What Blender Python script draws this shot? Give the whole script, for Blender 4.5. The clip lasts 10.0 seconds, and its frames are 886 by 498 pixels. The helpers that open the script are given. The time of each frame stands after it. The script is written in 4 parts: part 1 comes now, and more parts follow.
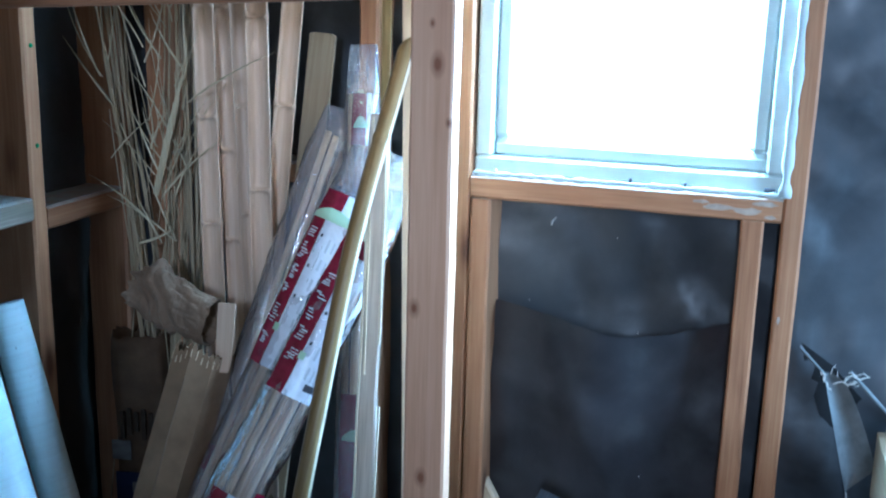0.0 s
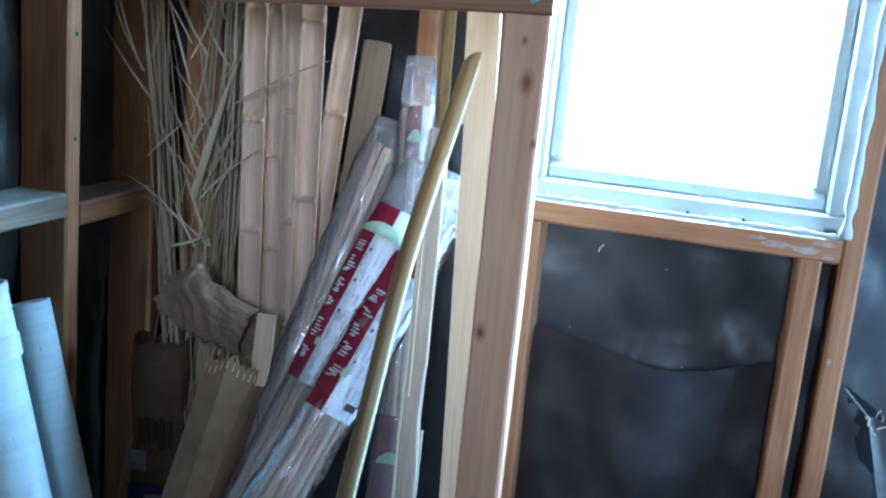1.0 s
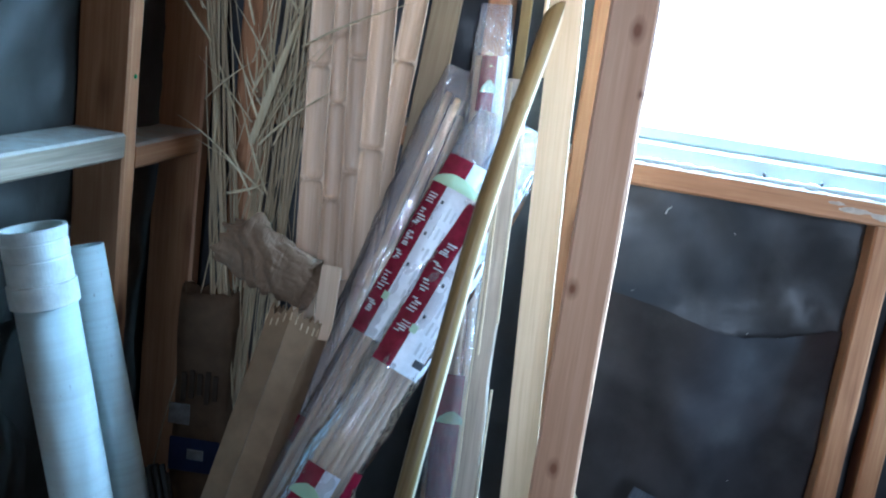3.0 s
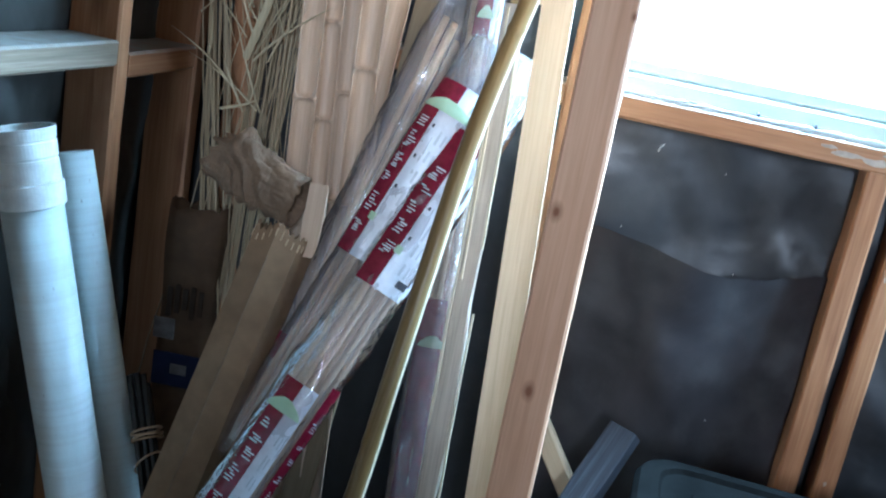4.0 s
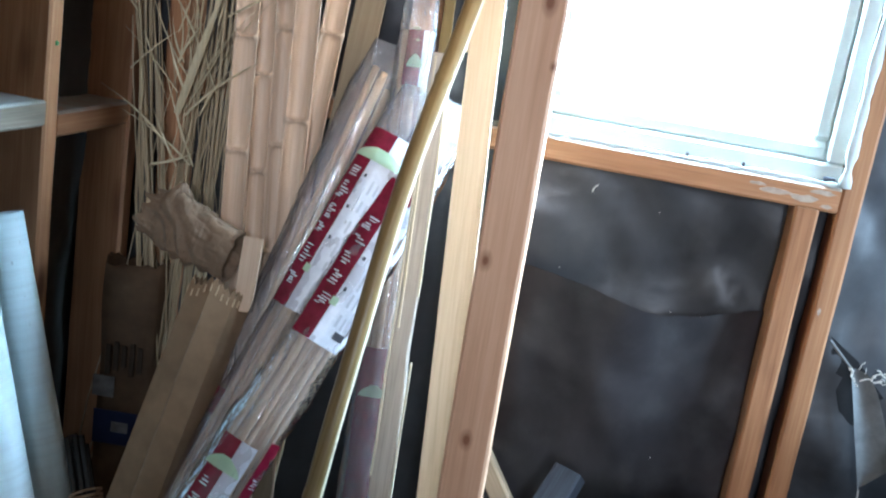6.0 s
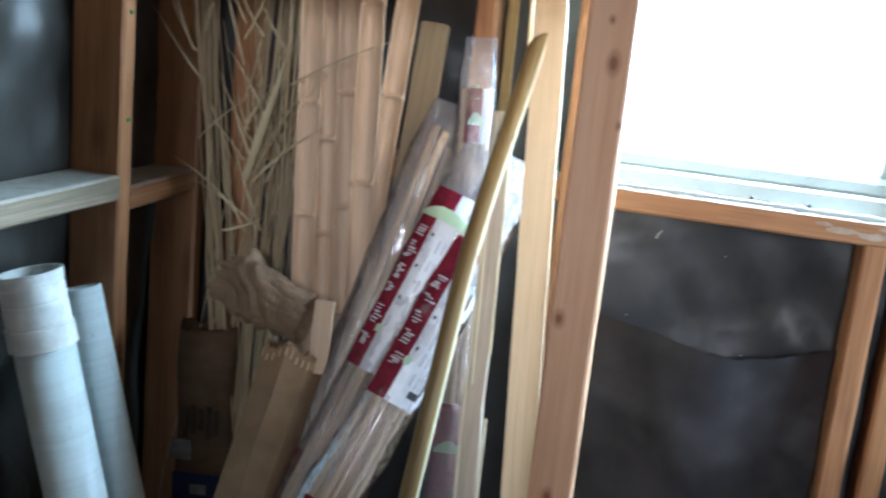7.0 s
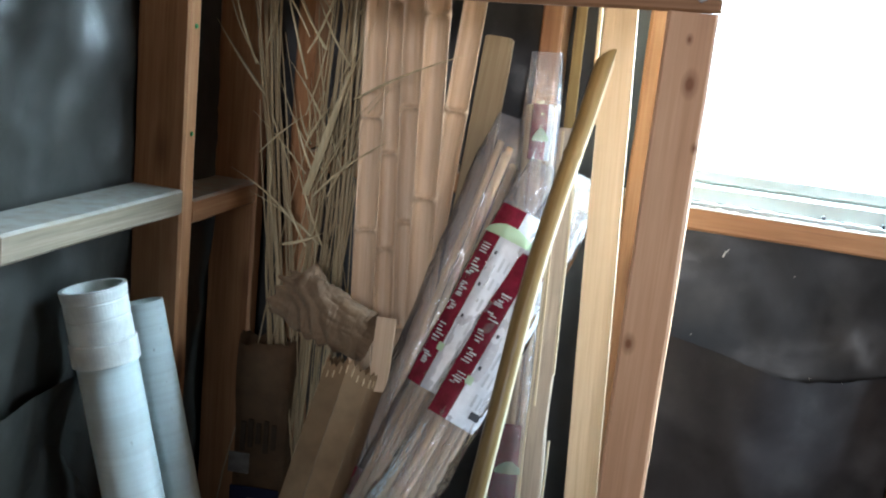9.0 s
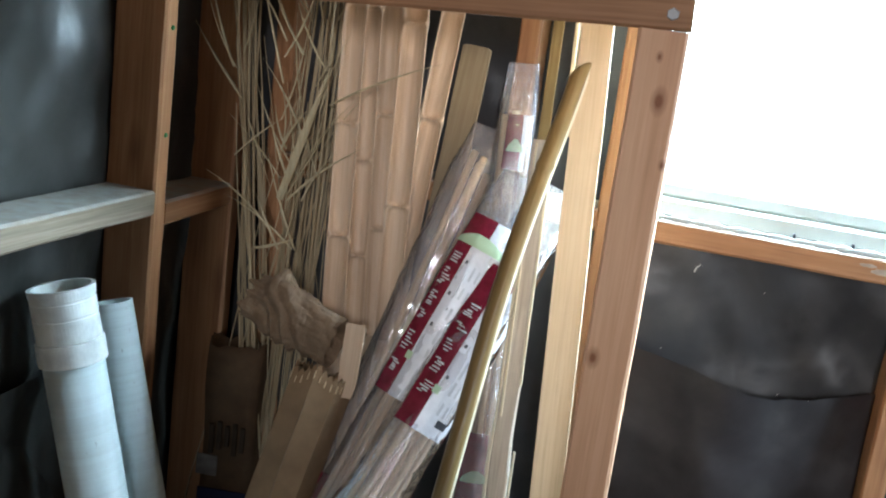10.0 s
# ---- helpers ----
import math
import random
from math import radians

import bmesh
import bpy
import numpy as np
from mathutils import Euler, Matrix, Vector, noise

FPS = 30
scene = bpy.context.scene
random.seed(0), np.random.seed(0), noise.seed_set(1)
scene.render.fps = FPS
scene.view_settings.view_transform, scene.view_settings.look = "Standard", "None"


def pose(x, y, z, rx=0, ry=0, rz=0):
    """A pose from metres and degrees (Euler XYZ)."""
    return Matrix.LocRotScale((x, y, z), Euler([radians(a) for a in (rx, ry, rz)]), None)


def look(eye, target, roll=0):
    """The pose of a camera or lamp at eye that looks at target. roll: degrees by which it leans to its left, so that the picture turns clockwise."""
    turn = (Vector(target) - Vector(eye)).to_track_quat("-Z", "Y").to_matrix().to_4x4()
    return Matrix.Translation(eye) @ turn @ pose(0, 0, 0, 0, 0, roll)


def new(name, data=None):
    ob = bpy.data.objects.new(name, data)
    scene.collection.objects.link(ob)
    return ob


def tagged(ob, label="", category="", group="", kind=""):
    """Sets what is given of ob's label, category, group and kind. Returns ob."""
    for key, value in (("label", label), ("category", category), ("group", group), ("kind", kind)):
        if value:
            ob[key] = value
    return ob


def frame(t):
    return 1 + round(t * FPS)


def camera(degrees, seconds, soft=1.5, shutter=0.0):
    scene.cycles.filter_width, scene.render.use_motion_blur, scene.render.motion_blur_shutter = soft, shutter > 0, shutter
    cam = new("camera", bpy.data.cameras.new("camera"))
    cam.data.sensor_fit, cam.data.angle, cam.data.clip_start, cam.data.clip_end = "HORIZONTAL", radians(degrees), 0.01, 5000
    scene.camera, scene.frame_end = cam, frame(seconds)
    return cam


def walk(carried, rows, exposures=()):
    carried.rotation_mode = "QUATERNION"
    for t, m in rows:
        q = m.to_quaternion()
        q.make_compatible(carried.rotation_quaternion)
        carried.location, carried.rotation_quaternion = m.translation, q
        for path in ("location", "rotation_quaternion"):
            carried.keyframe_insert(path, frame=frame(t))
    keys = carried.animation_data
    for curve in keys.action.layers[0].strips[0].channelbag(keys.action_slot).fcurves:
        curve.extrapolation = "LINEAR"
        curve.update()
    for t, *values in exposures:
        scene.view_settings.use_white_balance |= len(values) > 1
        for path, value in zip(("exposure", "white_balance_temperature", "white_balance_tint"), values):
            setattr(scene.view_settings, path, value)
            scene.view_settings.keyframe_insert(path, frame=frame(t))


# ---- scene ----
cam = camera(46.0, 10.0, soft=2.1, shutter=0.4)
PATH = [
    (0, (0.172, 0.264, 1.432), (-0.388, 2.126, 0.965), 1.5),
    (0.5, (0.096, 0.265, 1.445), (-0.42, 2.148, 1.011), 4.2),
    (1, (-0.002, 0.266, 1.424), (-0.472, 2.16, 0.985), 5.4),
    (1.5, (-0.118, 0.261, 1.384), (-0.557, 2.161, 0.94), 6.9),
    (2, (-0.178, 0.267, 1.354), (-0.588, 2.172, 0.901), 6.6),
    (3.3, (-0.171, 0.266, 1.369), (-0.57, 2.159, 0.859), 8.5),
    (3.5, (-0.168, 0.262, 1.34), (-0.58, 2.145, 0.805), 9.4),
    (4, (-0.136, 0.261, 1.317), (-0.522, 2.143, 0.76), 10.6),
    (4.5, (-0.115, 0.258, 1.302), (-0.49, 2.134, 0.717), 10.1),
    (5, (-0.085, 0.265, 1.312), (-0.442, 2.152, 0.751), 9.5),
    (5.5, (-0.085, 0.277, 1.335), (-0.419, 2.172, 0.789), 8.9),
    (5.7, (-0.09, 0.278, 1.341), (-0.415, 2.181, 0.818), 9.7),
    (6.8, (-0.111, 0.265, 1.391), (-0.503, 2.173, 0.937), 5.2),
    (7, (-0.135, 0.261, 1.396), (-0.564, 2.161, 0.944), 5.9),
    (7.5, (-0.182, 0.246, 1.385), (-0.695, 2.124, 0.924), 6.5),
    (8, (-0.16, 0.25, 1.394), (-0.663, 2.13, 0.934), 6.9),
    (8.5, (-0.143, 0.277, 1.435), (-0.645, 2.153, 0.958), 4.6),
    (9, (-0.178, 0.279, 1.417), (-0.682, 2.158, 0.954), 6.0),
    (9.5, (-0.152, 0.293, 1.424), (-0.642, 2.175, 0.957), 7.2),
    (10, (-0.151, 0.288, 1.432), (-0.638, 2.173, 0.973), 7.6),
]
walk(cam, [(t, look(eye, target, roll)) for t, eye, target, roll in PATH],
     [(0, 0.8, 4300, 4), (1.0, 0.7, 4400, 5), (2.2, 0.82, 4450, 6), (3.5, 1.02, 4750, 6), (4.5, 1.17, 4950, 7), (5.5, 1.3, 5150, 9), (7.0, 0.82, 5600, 11), (8.5, 0.78, 5950, 11.5), (10, 0.8, 6000, 11.5)])

# ---- world, sun, large lights ----
world = bpy.data.worlds.new("sky")
scene.world = world
world.use_nodes = True
wn = world.node_tree
sky = wn.nodes.new("ShaderNodeTexSky")
sky.sky_type, sky.sun_disc = "NISHITA", False
sky.sun_elevation, sky.sun_rotation = radians(38), radians(212)
wn.links.new(sky.outputs[0], wn.nodes["Background"].inputs[0])
wn.nodes["Background"].inputs[1].default_value = 0.12


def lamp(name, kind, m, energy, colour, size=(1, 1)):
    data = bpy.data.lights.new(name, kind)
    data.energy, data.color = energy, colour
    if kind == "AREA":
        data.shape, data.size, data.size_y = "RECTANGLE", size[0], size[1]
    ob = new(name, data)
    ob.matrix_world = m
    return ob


sun = lamp("sun", "SUN", look((-5, -8, 7.4), (0, 0, 0)), 5.0, (1.0, 0.95, 0.88))
sun.data.angle = radians(0.5)
# daylight panel in the window's opening, tilted a little towards the corner
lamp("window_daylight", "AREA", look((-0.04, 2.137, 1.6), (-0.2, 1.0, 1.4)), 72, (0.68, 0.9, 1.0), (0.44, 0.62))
# daylight panels for a side opening and a south hatch, both assumed and unseen
lamp("east_daylight", "AREA", look((1.07, 1.65, 1.12), (-0.6, 1.78, 0.75)), 9.5, (0.74, 0.91, 1.0), (0.42, 0.55))
lamp("south_daylight", "AREA", look((0.43, -1.98, 1.93), (-0.2, 2.0, 1.0)), 28, (1.0, 0.97, 0.94), (0.25, 0.55))

# ---- materials ----


class Nodes:
    """A small builder for node materials."""

    def __init__(self, name):
        self.mat = bpy.data.materials.new(name)
        self.mat.use_nodes = True
        self.t = self.mat.node_tree
        self.b = self.t.nodes["Principled BSDF"]
        self.out = self.t.nodes["Material Output"]
        co = self.t.nodes.new("ShaderNodeTexCoord")
        self.obj = co.outputs["Object"]
        self.info = self.t.nodes.new("ShaderNodeObjectInfo")

    def n(self, kind, **kw):
        node = self.t.nodes.new(kind)
        for key, value in kw.items():
            node.inputs[key].default_value = value
        return node

    def link(self, a, b):
        self.t.links.new(a, b)

    def scaled(self, scale, shift=True):
        """Object coordinates, scaled, and moved by the object's random number."""
        m = self.n("ShaderNodeVectorMath", )
        m.operation = "MULTIPLY"
        self.link(self.obj, m.inputs[0])
        m.inputs[1].default_value = scale
        if not shift:
            return m.outputs[0]
        r = self.n("ShaderNodeMath")
        r.operation = "MULTIPLY"
        r.inputs[1].default_value = 37.0
        self.link(self.info.outputs["Random"], r.inputs[0])
        a = self.n("ShaderNodeVectorMath")
        self.link(m.outputs[0], a.inputs[0])
        self.link(r.outputs[0], a.inputs[1])
        return a.outputs[0]

    def noise(self, vector, scale, detail=4.0, rough=0.55, distortion=0.0):
        node = self.n("ShaderNodeTexNoise", Scale=scale, Detail=detail, Roughness=rough, Distortion=distortion)
        self.link(vector, node.inputs["Vector"])
        return node.outputs["Fac"]

    def ramp(self, fac, stops):
        node = self.n("ShaderNodeValToRGB")
        els = node.color_ramp.elements
        while len(els) < len(stops):
            els.new(0.5)
        for el, (at, colour) in zip(els, stops):
            el.position = at
            el.color = (*colour, 1) if len(colour) == 3 else colour
        self.link(fac, node.inputs[0])
        return node.outputs[0]

    def mix(self, fac, a, b, blend="MIX"):
        node = self.n("ShaderNodeMix")
        node.data_type, node.blend_type = "RGBA", blend
        for value, slot in ((fac, node.inputs[0]), (a, node.inputs[6]), (b, node.inputs[7])):
            if isinstance(value, (int, float)):
                slot.default_value = value
            elif isinstance(value, tuple):
                slot.default_value = (*value, 1)
            else:
                self.link(value, slot)
        return node.outputs[2]

    def maths(self, op, a, b):
        node = self.n("ShaderNodeMath")
        node.operation = op
        for value, slot in ((a, node.inputs[0]), (b, node.inputs[1])):
            if isinstance(value, (int, float)):
                slot.default_value = value
            else:
                self.link(value, slot)
        return node.outputs[0]

    def finish(self, colour, rough=0.6, bump=None, strength=0.3, distance=0.002, spec=0.4):
        if isinstance(colour, tuple):
            self.b.inputs["Base Color"].default_value = (*colour, 1)
        else:
            self.link(colour, self.b.inputs["Base Color"])
        if isinstance(rough, (int, float)):
            self.b.inputs["Roughness"].default_value = rough
        else:
            self.link(rough, self.b.inputs["Roughness"])
        self.b.inputs["Specular IOR Level"].default_value = spec
        if bump is not None:
            bn = self.n("ShaderNodeBump", Strength=strength, Distance=distance)
            self.link(bump, bn.inputs["Height"])
            self.link(bn.outputs[0], self.b.inputs["Normal"])
        return self.mat


def wood(name, dark, mid, light, rough=0.6, knots=(), grain=1.0, dust=None, knotty=False):
    """Sawn timber with its length along the object's own z."""
    m = Nodes(name)
    v = m.scaled((38 * grain, 38 * grain, 1.6))
    fine = m.noise(m.scaled((260, 260, 7)), 1.0, 3)
    wide = m.noise(v, 1.0, 5, 0.6, 0.8)
    both = m.maths("ADD", m.maths("MULTIPLY", wide, 0.6), m.maths("MULTIPLY", fine, 0.4))
    col = m.ramp(both, [(0.28, dark), (0.5, mid), (0.7, light)])
    stain = m.noise(m.scaled((9, 9, 3)), 1.0, 4)
    col = m.mix(m.ramp(stain, [(0.5, (0, 0, 0)), (0.75, (0.55, 0.55, 0.55))]), col, dark)
    if knotty:
        vo = m.n("ShaderNodeTexVoronoi", Scale=1.0)
        m.link(m.scaled((9, 9, 3.2)), vo.inputs["Vector"])
        near = m.maths("ADD", vo.outputs["Distance"], m.maths("MULTIPLY", wide, 0.08))
        col = m.mix(m.ramp(near, [(0.11, (1, 1, 1)), (0.16, (0.5, 0.5, 0.5)), (0.24, (0, 0, 0))]), col, (0.12, 0.05, 0.024))
    for x, y, z, r in knots:
        d = m.n("ShaderNodeVectorMath")
        d.operation = "DISTANCE"
        m.link(m.scaled((1, 0.25, 0.6), shift=False), d.inputs[0])
        d.inputs[1].default_value = (x, y * 0.25, z * 0.6)
        wob = m.maths("ADD", d.outputs["Value"], m.maths("MULTIPLY", wide, r * 0.5))
        ring = m.ramp(m.maths("DIVIDE", wob, r * 2.2), [(0.28, (1, 1, 1)), (0.42, (0.55, 0.55, 0.55)), (0.75, (0, 0, 0))])
        col = m.mix(ring, col, (0.27, 0.115, 0.058))
    if dust:
        geo = m.n("ShaderNodeNewGeometry")
        up = m.n("ShaderNodeSeparateXYZ")
        m.link(geo.outputs["Normal"], up.inputs[0])
        fac = m.maths("MULTIPLY", m.ramp(up.outputs[2], [(0.4, (0, 0, 0)), (0.8, (1, 1, 1))]),
                      m.ramp(m.noise(m.obj, 30, 5), [(0.3, (0.35, 0.35, 0.35)), (0.6, (1, 1, 1))]))
        col = m.mix(fac, col, dust)
    return m.finish(col, rough, both, 0.35, 0.002, 0.3)


FIR = wood("old_fir", (0.23, 0.1, 0.047), (0.38, 0.185, 0.085), (0.48, 0.265, 0.13), dust=(0.36, 0.35, 0.31), knotty=True)
FIR_POST = wood("fir_post", (0.56, 0.31, 0.18), (0.7, 0.415, 0.25), (0.78, 0.505, 0.32),
                knots=((0.008, -0.019, 1.347, 0.009), (-0.018, -0.019, 1.007, 0.008), (-0.003, -0.019, 0.751, 0.008), (0.026, -0.019, 1.27, 0.004), (0.0, -0.019, 1.40, 0.004)))
FIR_BEAM = wood("fir_beam", (0.2, 0.095, 0.045), (0.33, 0.17, 0.085), (0.43, 0.235, 0.125))
GREY_FIR = wood("weathered_fir", (0.13, 0.1, 0.07), (0.24, 0.19, 0.135), (0.36, 0.3, 0.225), 0.8, dust=(0.36, 0.36, 0.33))
PALE = wood("pale_pine", (0.52, 0.4, 0.25), (0.66, 0.53, 0.36), (0.75, 0.63, 0.46), 0.5, grain=0.7)
CUT = wood("fresh_cut", (0.6, 0.52, 0.36), (0.72, 0.65, 0.48), (0.8, 0.74, 0.58), 0.4)
GREYED = wood("weathered_lath", (0.34, 0.29, 0.235), (0.57, 0.51, 0.43), (0.72, 0.66, 0.58), 0.8)
SLAT = wood("tan_slat", (0.21, 0.155, 0.095), (0.28, 0.215, 0.132), (0.34, 0.27, 0.175), 0.65, grain=1.5)
BLUEGREY = wood("grey_plank", (0.022, 0.024, 0.029), (0.05, 0.054, 0.066), (0.12, 0.13, 0.158), 0.85)
STAKE = wood("stake_wood", (0.46, 0.32, 0.18), (0.62, 0.46, 0.29), (0.72, 0.57, 0.39), 0.5)
BAMBOO = wood("split_bamboo", (0.5, 0.36, 0.24), (0.63, 0.475, 0.335), (0.72, 0.575, 0.43), 0.42, grain=2.0)
GOLD = wood("golden_bamboo", (0.13, 0.083, 0.03), (0.205, 0.137, 0.053), (0.285, 0.2, 0.087), 0.3, grain=1.6)
REED = wood("dry_reed", (0.27, 0.205, 0.12), (0.43, 0.345, 0.215), (0.57, 0.48, 0.33), 0.55)
LEAF = wood("dry_leaf", (0.36, 0.3, 0.18), (0.5, 0.43, 0.28), (0.62, 0.55, 0.38), 0.55)


def tar_paper(name="tar_paper", low=(0.022, 0.0225, 0.025), high=(0.07, 0.072, 0.076)):
    m = Nodes(name)
    big = m.noise(m.obj, 3.5, 5, 0.6, 0.6)
    small = m.noise(m.obj, 220, 3)
    dust = m.noise(m.obj, 14, 6, 0.65)
    col = m.ramp(big, [(0.3, low), (0.7, high)])
    col = m.mix(m.ramp(dust, [(0.5, (0, 0, 0)), (0.8, (0.4, 0.4, 0.4))]), col, (0.085, 0.084, 0.08))
    h = m.maths("ADD", m.maths("MULTIPLY", m.noise(m.obj, 7, 3, 0.5, 0.4), 1.0), m.maths("MULTIPLY", small, 0.02))
    return m.finish(col, m.ramp(dust, [(0.3, (0.29, 0.29, 0.29)), (0.7, (0.5, 0.5, 0.5))]), h, 0.25, 0.02, 0.5)


def plain(name, colour, rough=0.5, spot=0.15, scale=25.0, bump=0.1, spec=0.4, metal=0.0):
    """A plain stuff with faint blotches and relief."""
    m = Nodes(name)
    f = m.noise(m.obj, scale, 5, 0.6)
    lo, hi = (tuple(min(1, c * k) for c in colour) for k in (1 - spot, 1 + spot))
    m.b.inputs["Metallic"].default_value = metal
    return m.finish(m.ramp(f, [(0.35, lo), (0.65, hi)]), rough, f, bump, 0.002, spec)


TAR = tar_paper("tar_paper", (0.024, 0.025, 0.0275), (0.066, 0.069, 0.075))
TAR_WEST = tar_paper("dusty_tar_paper", (0.017, 0.017, 0.015), (0.05, 0.0505, 0.045))
TAR_OLD = tar_paper("older_tar_paper", (0.022, 0.02, 0.0215), (0.062, 0.058, 0.062))
TAR_BACK = plain("tar_paper_back", (0.16, 0.17, 0.17), 0.7, 0.2, 30, 0.2)
# near-black colour standing in for the shade inside a tear
GAP_SHADE = plain("painted_gap_shade", (0.012, 0.012, 0.013), 0.9, 0.2)
WHITE = plain("white_paint", (0.5, 0.54, 0.51), 0.4, 0.05)
SIDING = plain("pale_siding", (0.82, 0.83, 0.82), 0.6, 0.06, 6)


def pvc():
    """White pipe plastic with faint rings, grime and dark scuffs."""
    m = Nodes("white_pvc")
    grime = m.noise(m.scaled((14, 14, 5)), 1.0, 5, 0.6)
    rings_ = m.noise(m.scaled((3, 3, 130)), 1.0, 2)
    scuff = m.noise(m.scaled((120, 120, 50)), 1.0, 3, 0.6)
    col = m.ramp(grime, [(0.35, (0.6, 0.69, 0.7)), (0.6, (0.73, 0.84, 0.86))])
    col = m.mix(m.ramp(rings_, [(0.45, (0, 0, 0)), (0.7, (0.25, 0.25, 0.25))]), col, (0.45, 0.5, 0.5))
    col = m.mix(m.ramp(scuff, [(0.7, (0, 0, 0)), (0.78, (0.7, 0.7, 0.7))]), col, (0.16, 0.15, 0.14))
    return m.finish(col, 0.36, m.maths("ADD", rings_, grime), 0.12, 0.002, 0.45)


PVC = pvc()
PVC_OLD = plain("scuffed_pvc", (0.72, 0.75, 0.73), 0.45, 0.14, 30, 0.1)
KRAFT = plain("kraft_card", (0.235, 0.155, 0.088), 0.75, 0.14, 18, 0.2, 0.2)


def creased_kraft():
    """Brown wrapping paper with fine creases across its length."""
    m = Nodes("kraft_paper")
    blot = m.noise(m.obj, 22, 5, 0.6)
    crease = m.noise(m.scaled((22, 22, 130)), 1.0, 4, 0.6, 1.6)
    col = m.ramp(blot, [(0.35, (0.165, 0.11, 0.066)), (0.65, (0.23, 0.155, 0.095))])
    col = m.mix(m.ramp(crease, [(0.6, (0, 0, 0)), (0.72, (0.4, 0.4, 0.4))]), col, (0.33, 0.245, 0.17))
    return m.finish(col, 0.6, m.maths("ADD", crease, m.maths("MULTIPLY", blot, 0.4)), 0.7, 0.006, 0.3)


KRAFT_PAPER = creased_kraft()
SACK = plain("brown_sack", (0.085, 0.053, 0.031), 0.8, 0.25, 16, 0.4, 0.15)
SACK_INK = plain("sack_ink", (0.035, 0.025, 0.018), 0.9, 0.2, 60, 0.1, 0.05)
TAPE = plain("clear_tape", (0.1, 0.09, 0.082), 0.35, 0.3, 50, 0.4, 0.4)
RED = plain("label_red", (0.18, 0.009, 0.028), 0.22, 0.2, 60, 0.7, 0.6)
PAPER = plain("label_white", (0.72, 0.74, 0.79), 0.25, 0.06, 60, 0.6, 0.5)
GREEN = plain("label_green", (0.45, 0.6, 0.4), 0.45, 0.06)
INK = plain("label_ink", (0.05, 0.05, 0.06), 0.5, 0.1)
PALEINK = plain("pale_ink", (0.5, 0.52, 0.56), 0.5, 0.1)
BLUE = plain("label_blue", (0.008, 0.011, 0.034), 0.6, 0.15, 40, 0.2, 0.2)
BLACK = plain("black_rod", (0.025, 0.025, 0.025), 0.22, 0.2)
RUBBER = plain("rubber_band", (0.4, 0.27, 0.16), 0.6, 0.1)
BIN = plain("bin_plastic", (0.008, 0.0085, 0.0085), 0.85, 0.3, 18, 0.15, 0.0)
STEEL = plain("zinc", (0.3, 0.3, 0.3), 0.55, 0.1, 60, 0.1, 0.5, 1.0)
FLOOR = plain("worn_concrete", (0.08, 0.077, 0.072), 0.8, 0.25, 5, 0.3)
BOARDS = wood("dark_sheathing", (0.05, 0.03, 0.018), (0.085, 0.05, 0.03), (0.12, 0.075, 0.045))
EARTH = plain("dry_ground", (0.3, 0.28, 0.24), 0.9, 0.2, 0.6)
GREEN_TACK = plain("green_plastic", (0.03, 0.2, 0.06), 0.4, 0.1)
DUSTY = plain("old_paint", (0.4, 0.32, 0.25), 0.7, 0.2, 80)
FIBRE = plain("pale_fibre", (0.6, 0.58, 0.52), 0.8, 0.1)


def film():
    """Thin clear plastic: see-through, with gloss on its creases."""
    m = Nodes("clear_film")
    h = m.maths("ADD", m.noise(m.scaled((28, 28, 7)), 1.0, 4, 0.55, 1.2), m.maths("ADD", m.maths("MULTIPLY", m.noise(m.obj, 90, 2), 0.15), m.maths("MULTIPLY", m.noise(m.scaled((14, 14, 24)), 1.0, 2), 0.2)))
    bn = m.n("ShaderNodeBump", Strength=0.85, Distance=0.01)
    m.link(h, bn.inputs["Height"])
    gl = m.n("ShaderNodeBsdfGlossy", Roughness=0.06)
    milky = m.n("ShaderNodeBsdfDiffuse")
    milky.inputs[0].default_value = (0.8, 0.8, 0.9, 1)
    clear = m.n("ShaderNodeBsdfTransparent")
    clear.inputs[0].default_value = (0.99, 0.99, 1.0, 1)
    m.link(bn.outputs[0], gl.inputs["Normal"])
    fr = m.n("ShaderNodeFresnel", IOR=1.5)
    m.link(bn.outputs[0], fr.inputs["Normal"])
    a = m.n("ShaderNodeMixShader")
    a.inputs[0].default_value = 0.14
    m.link(clear.outputs[0], a.inputs[1])
    m.link(milky.outputs[0], a.inputs[2])
    b = m.n("ShaderNodeMixShader")
    m.link(m.maths("ADD", m.maths("MULTIPLY", fr.outputs[0], 1.4), 0.085), b.inputs[0])
    m.link(a.outputs[0], b.inputs[1])
    m.link(gl.outputs[0], b.inputs[2])
    m.link(b.outputs[0], m.out.inputs["Surface"])
    return m.mat


FILM = film()


def glass():
    m = Nodes("window_glass")
    clear = m.n("ShaderNodeBsdfTransparent")
    gl = m.n("ShaderNodeBsdfGlossy", Roughness=0.02)
    b = m.n("ShaderNodeMixShader")
    b.inputs[0].default_value = 0.06
    m.link(clear.outputs[0], b.inputs[1])
    m.link(gl.outputs[0], b.inputs[2])
    m.link(b.outputs[0], m.out.inputs["Surface"])
    return m.mat


GLASS = glass()

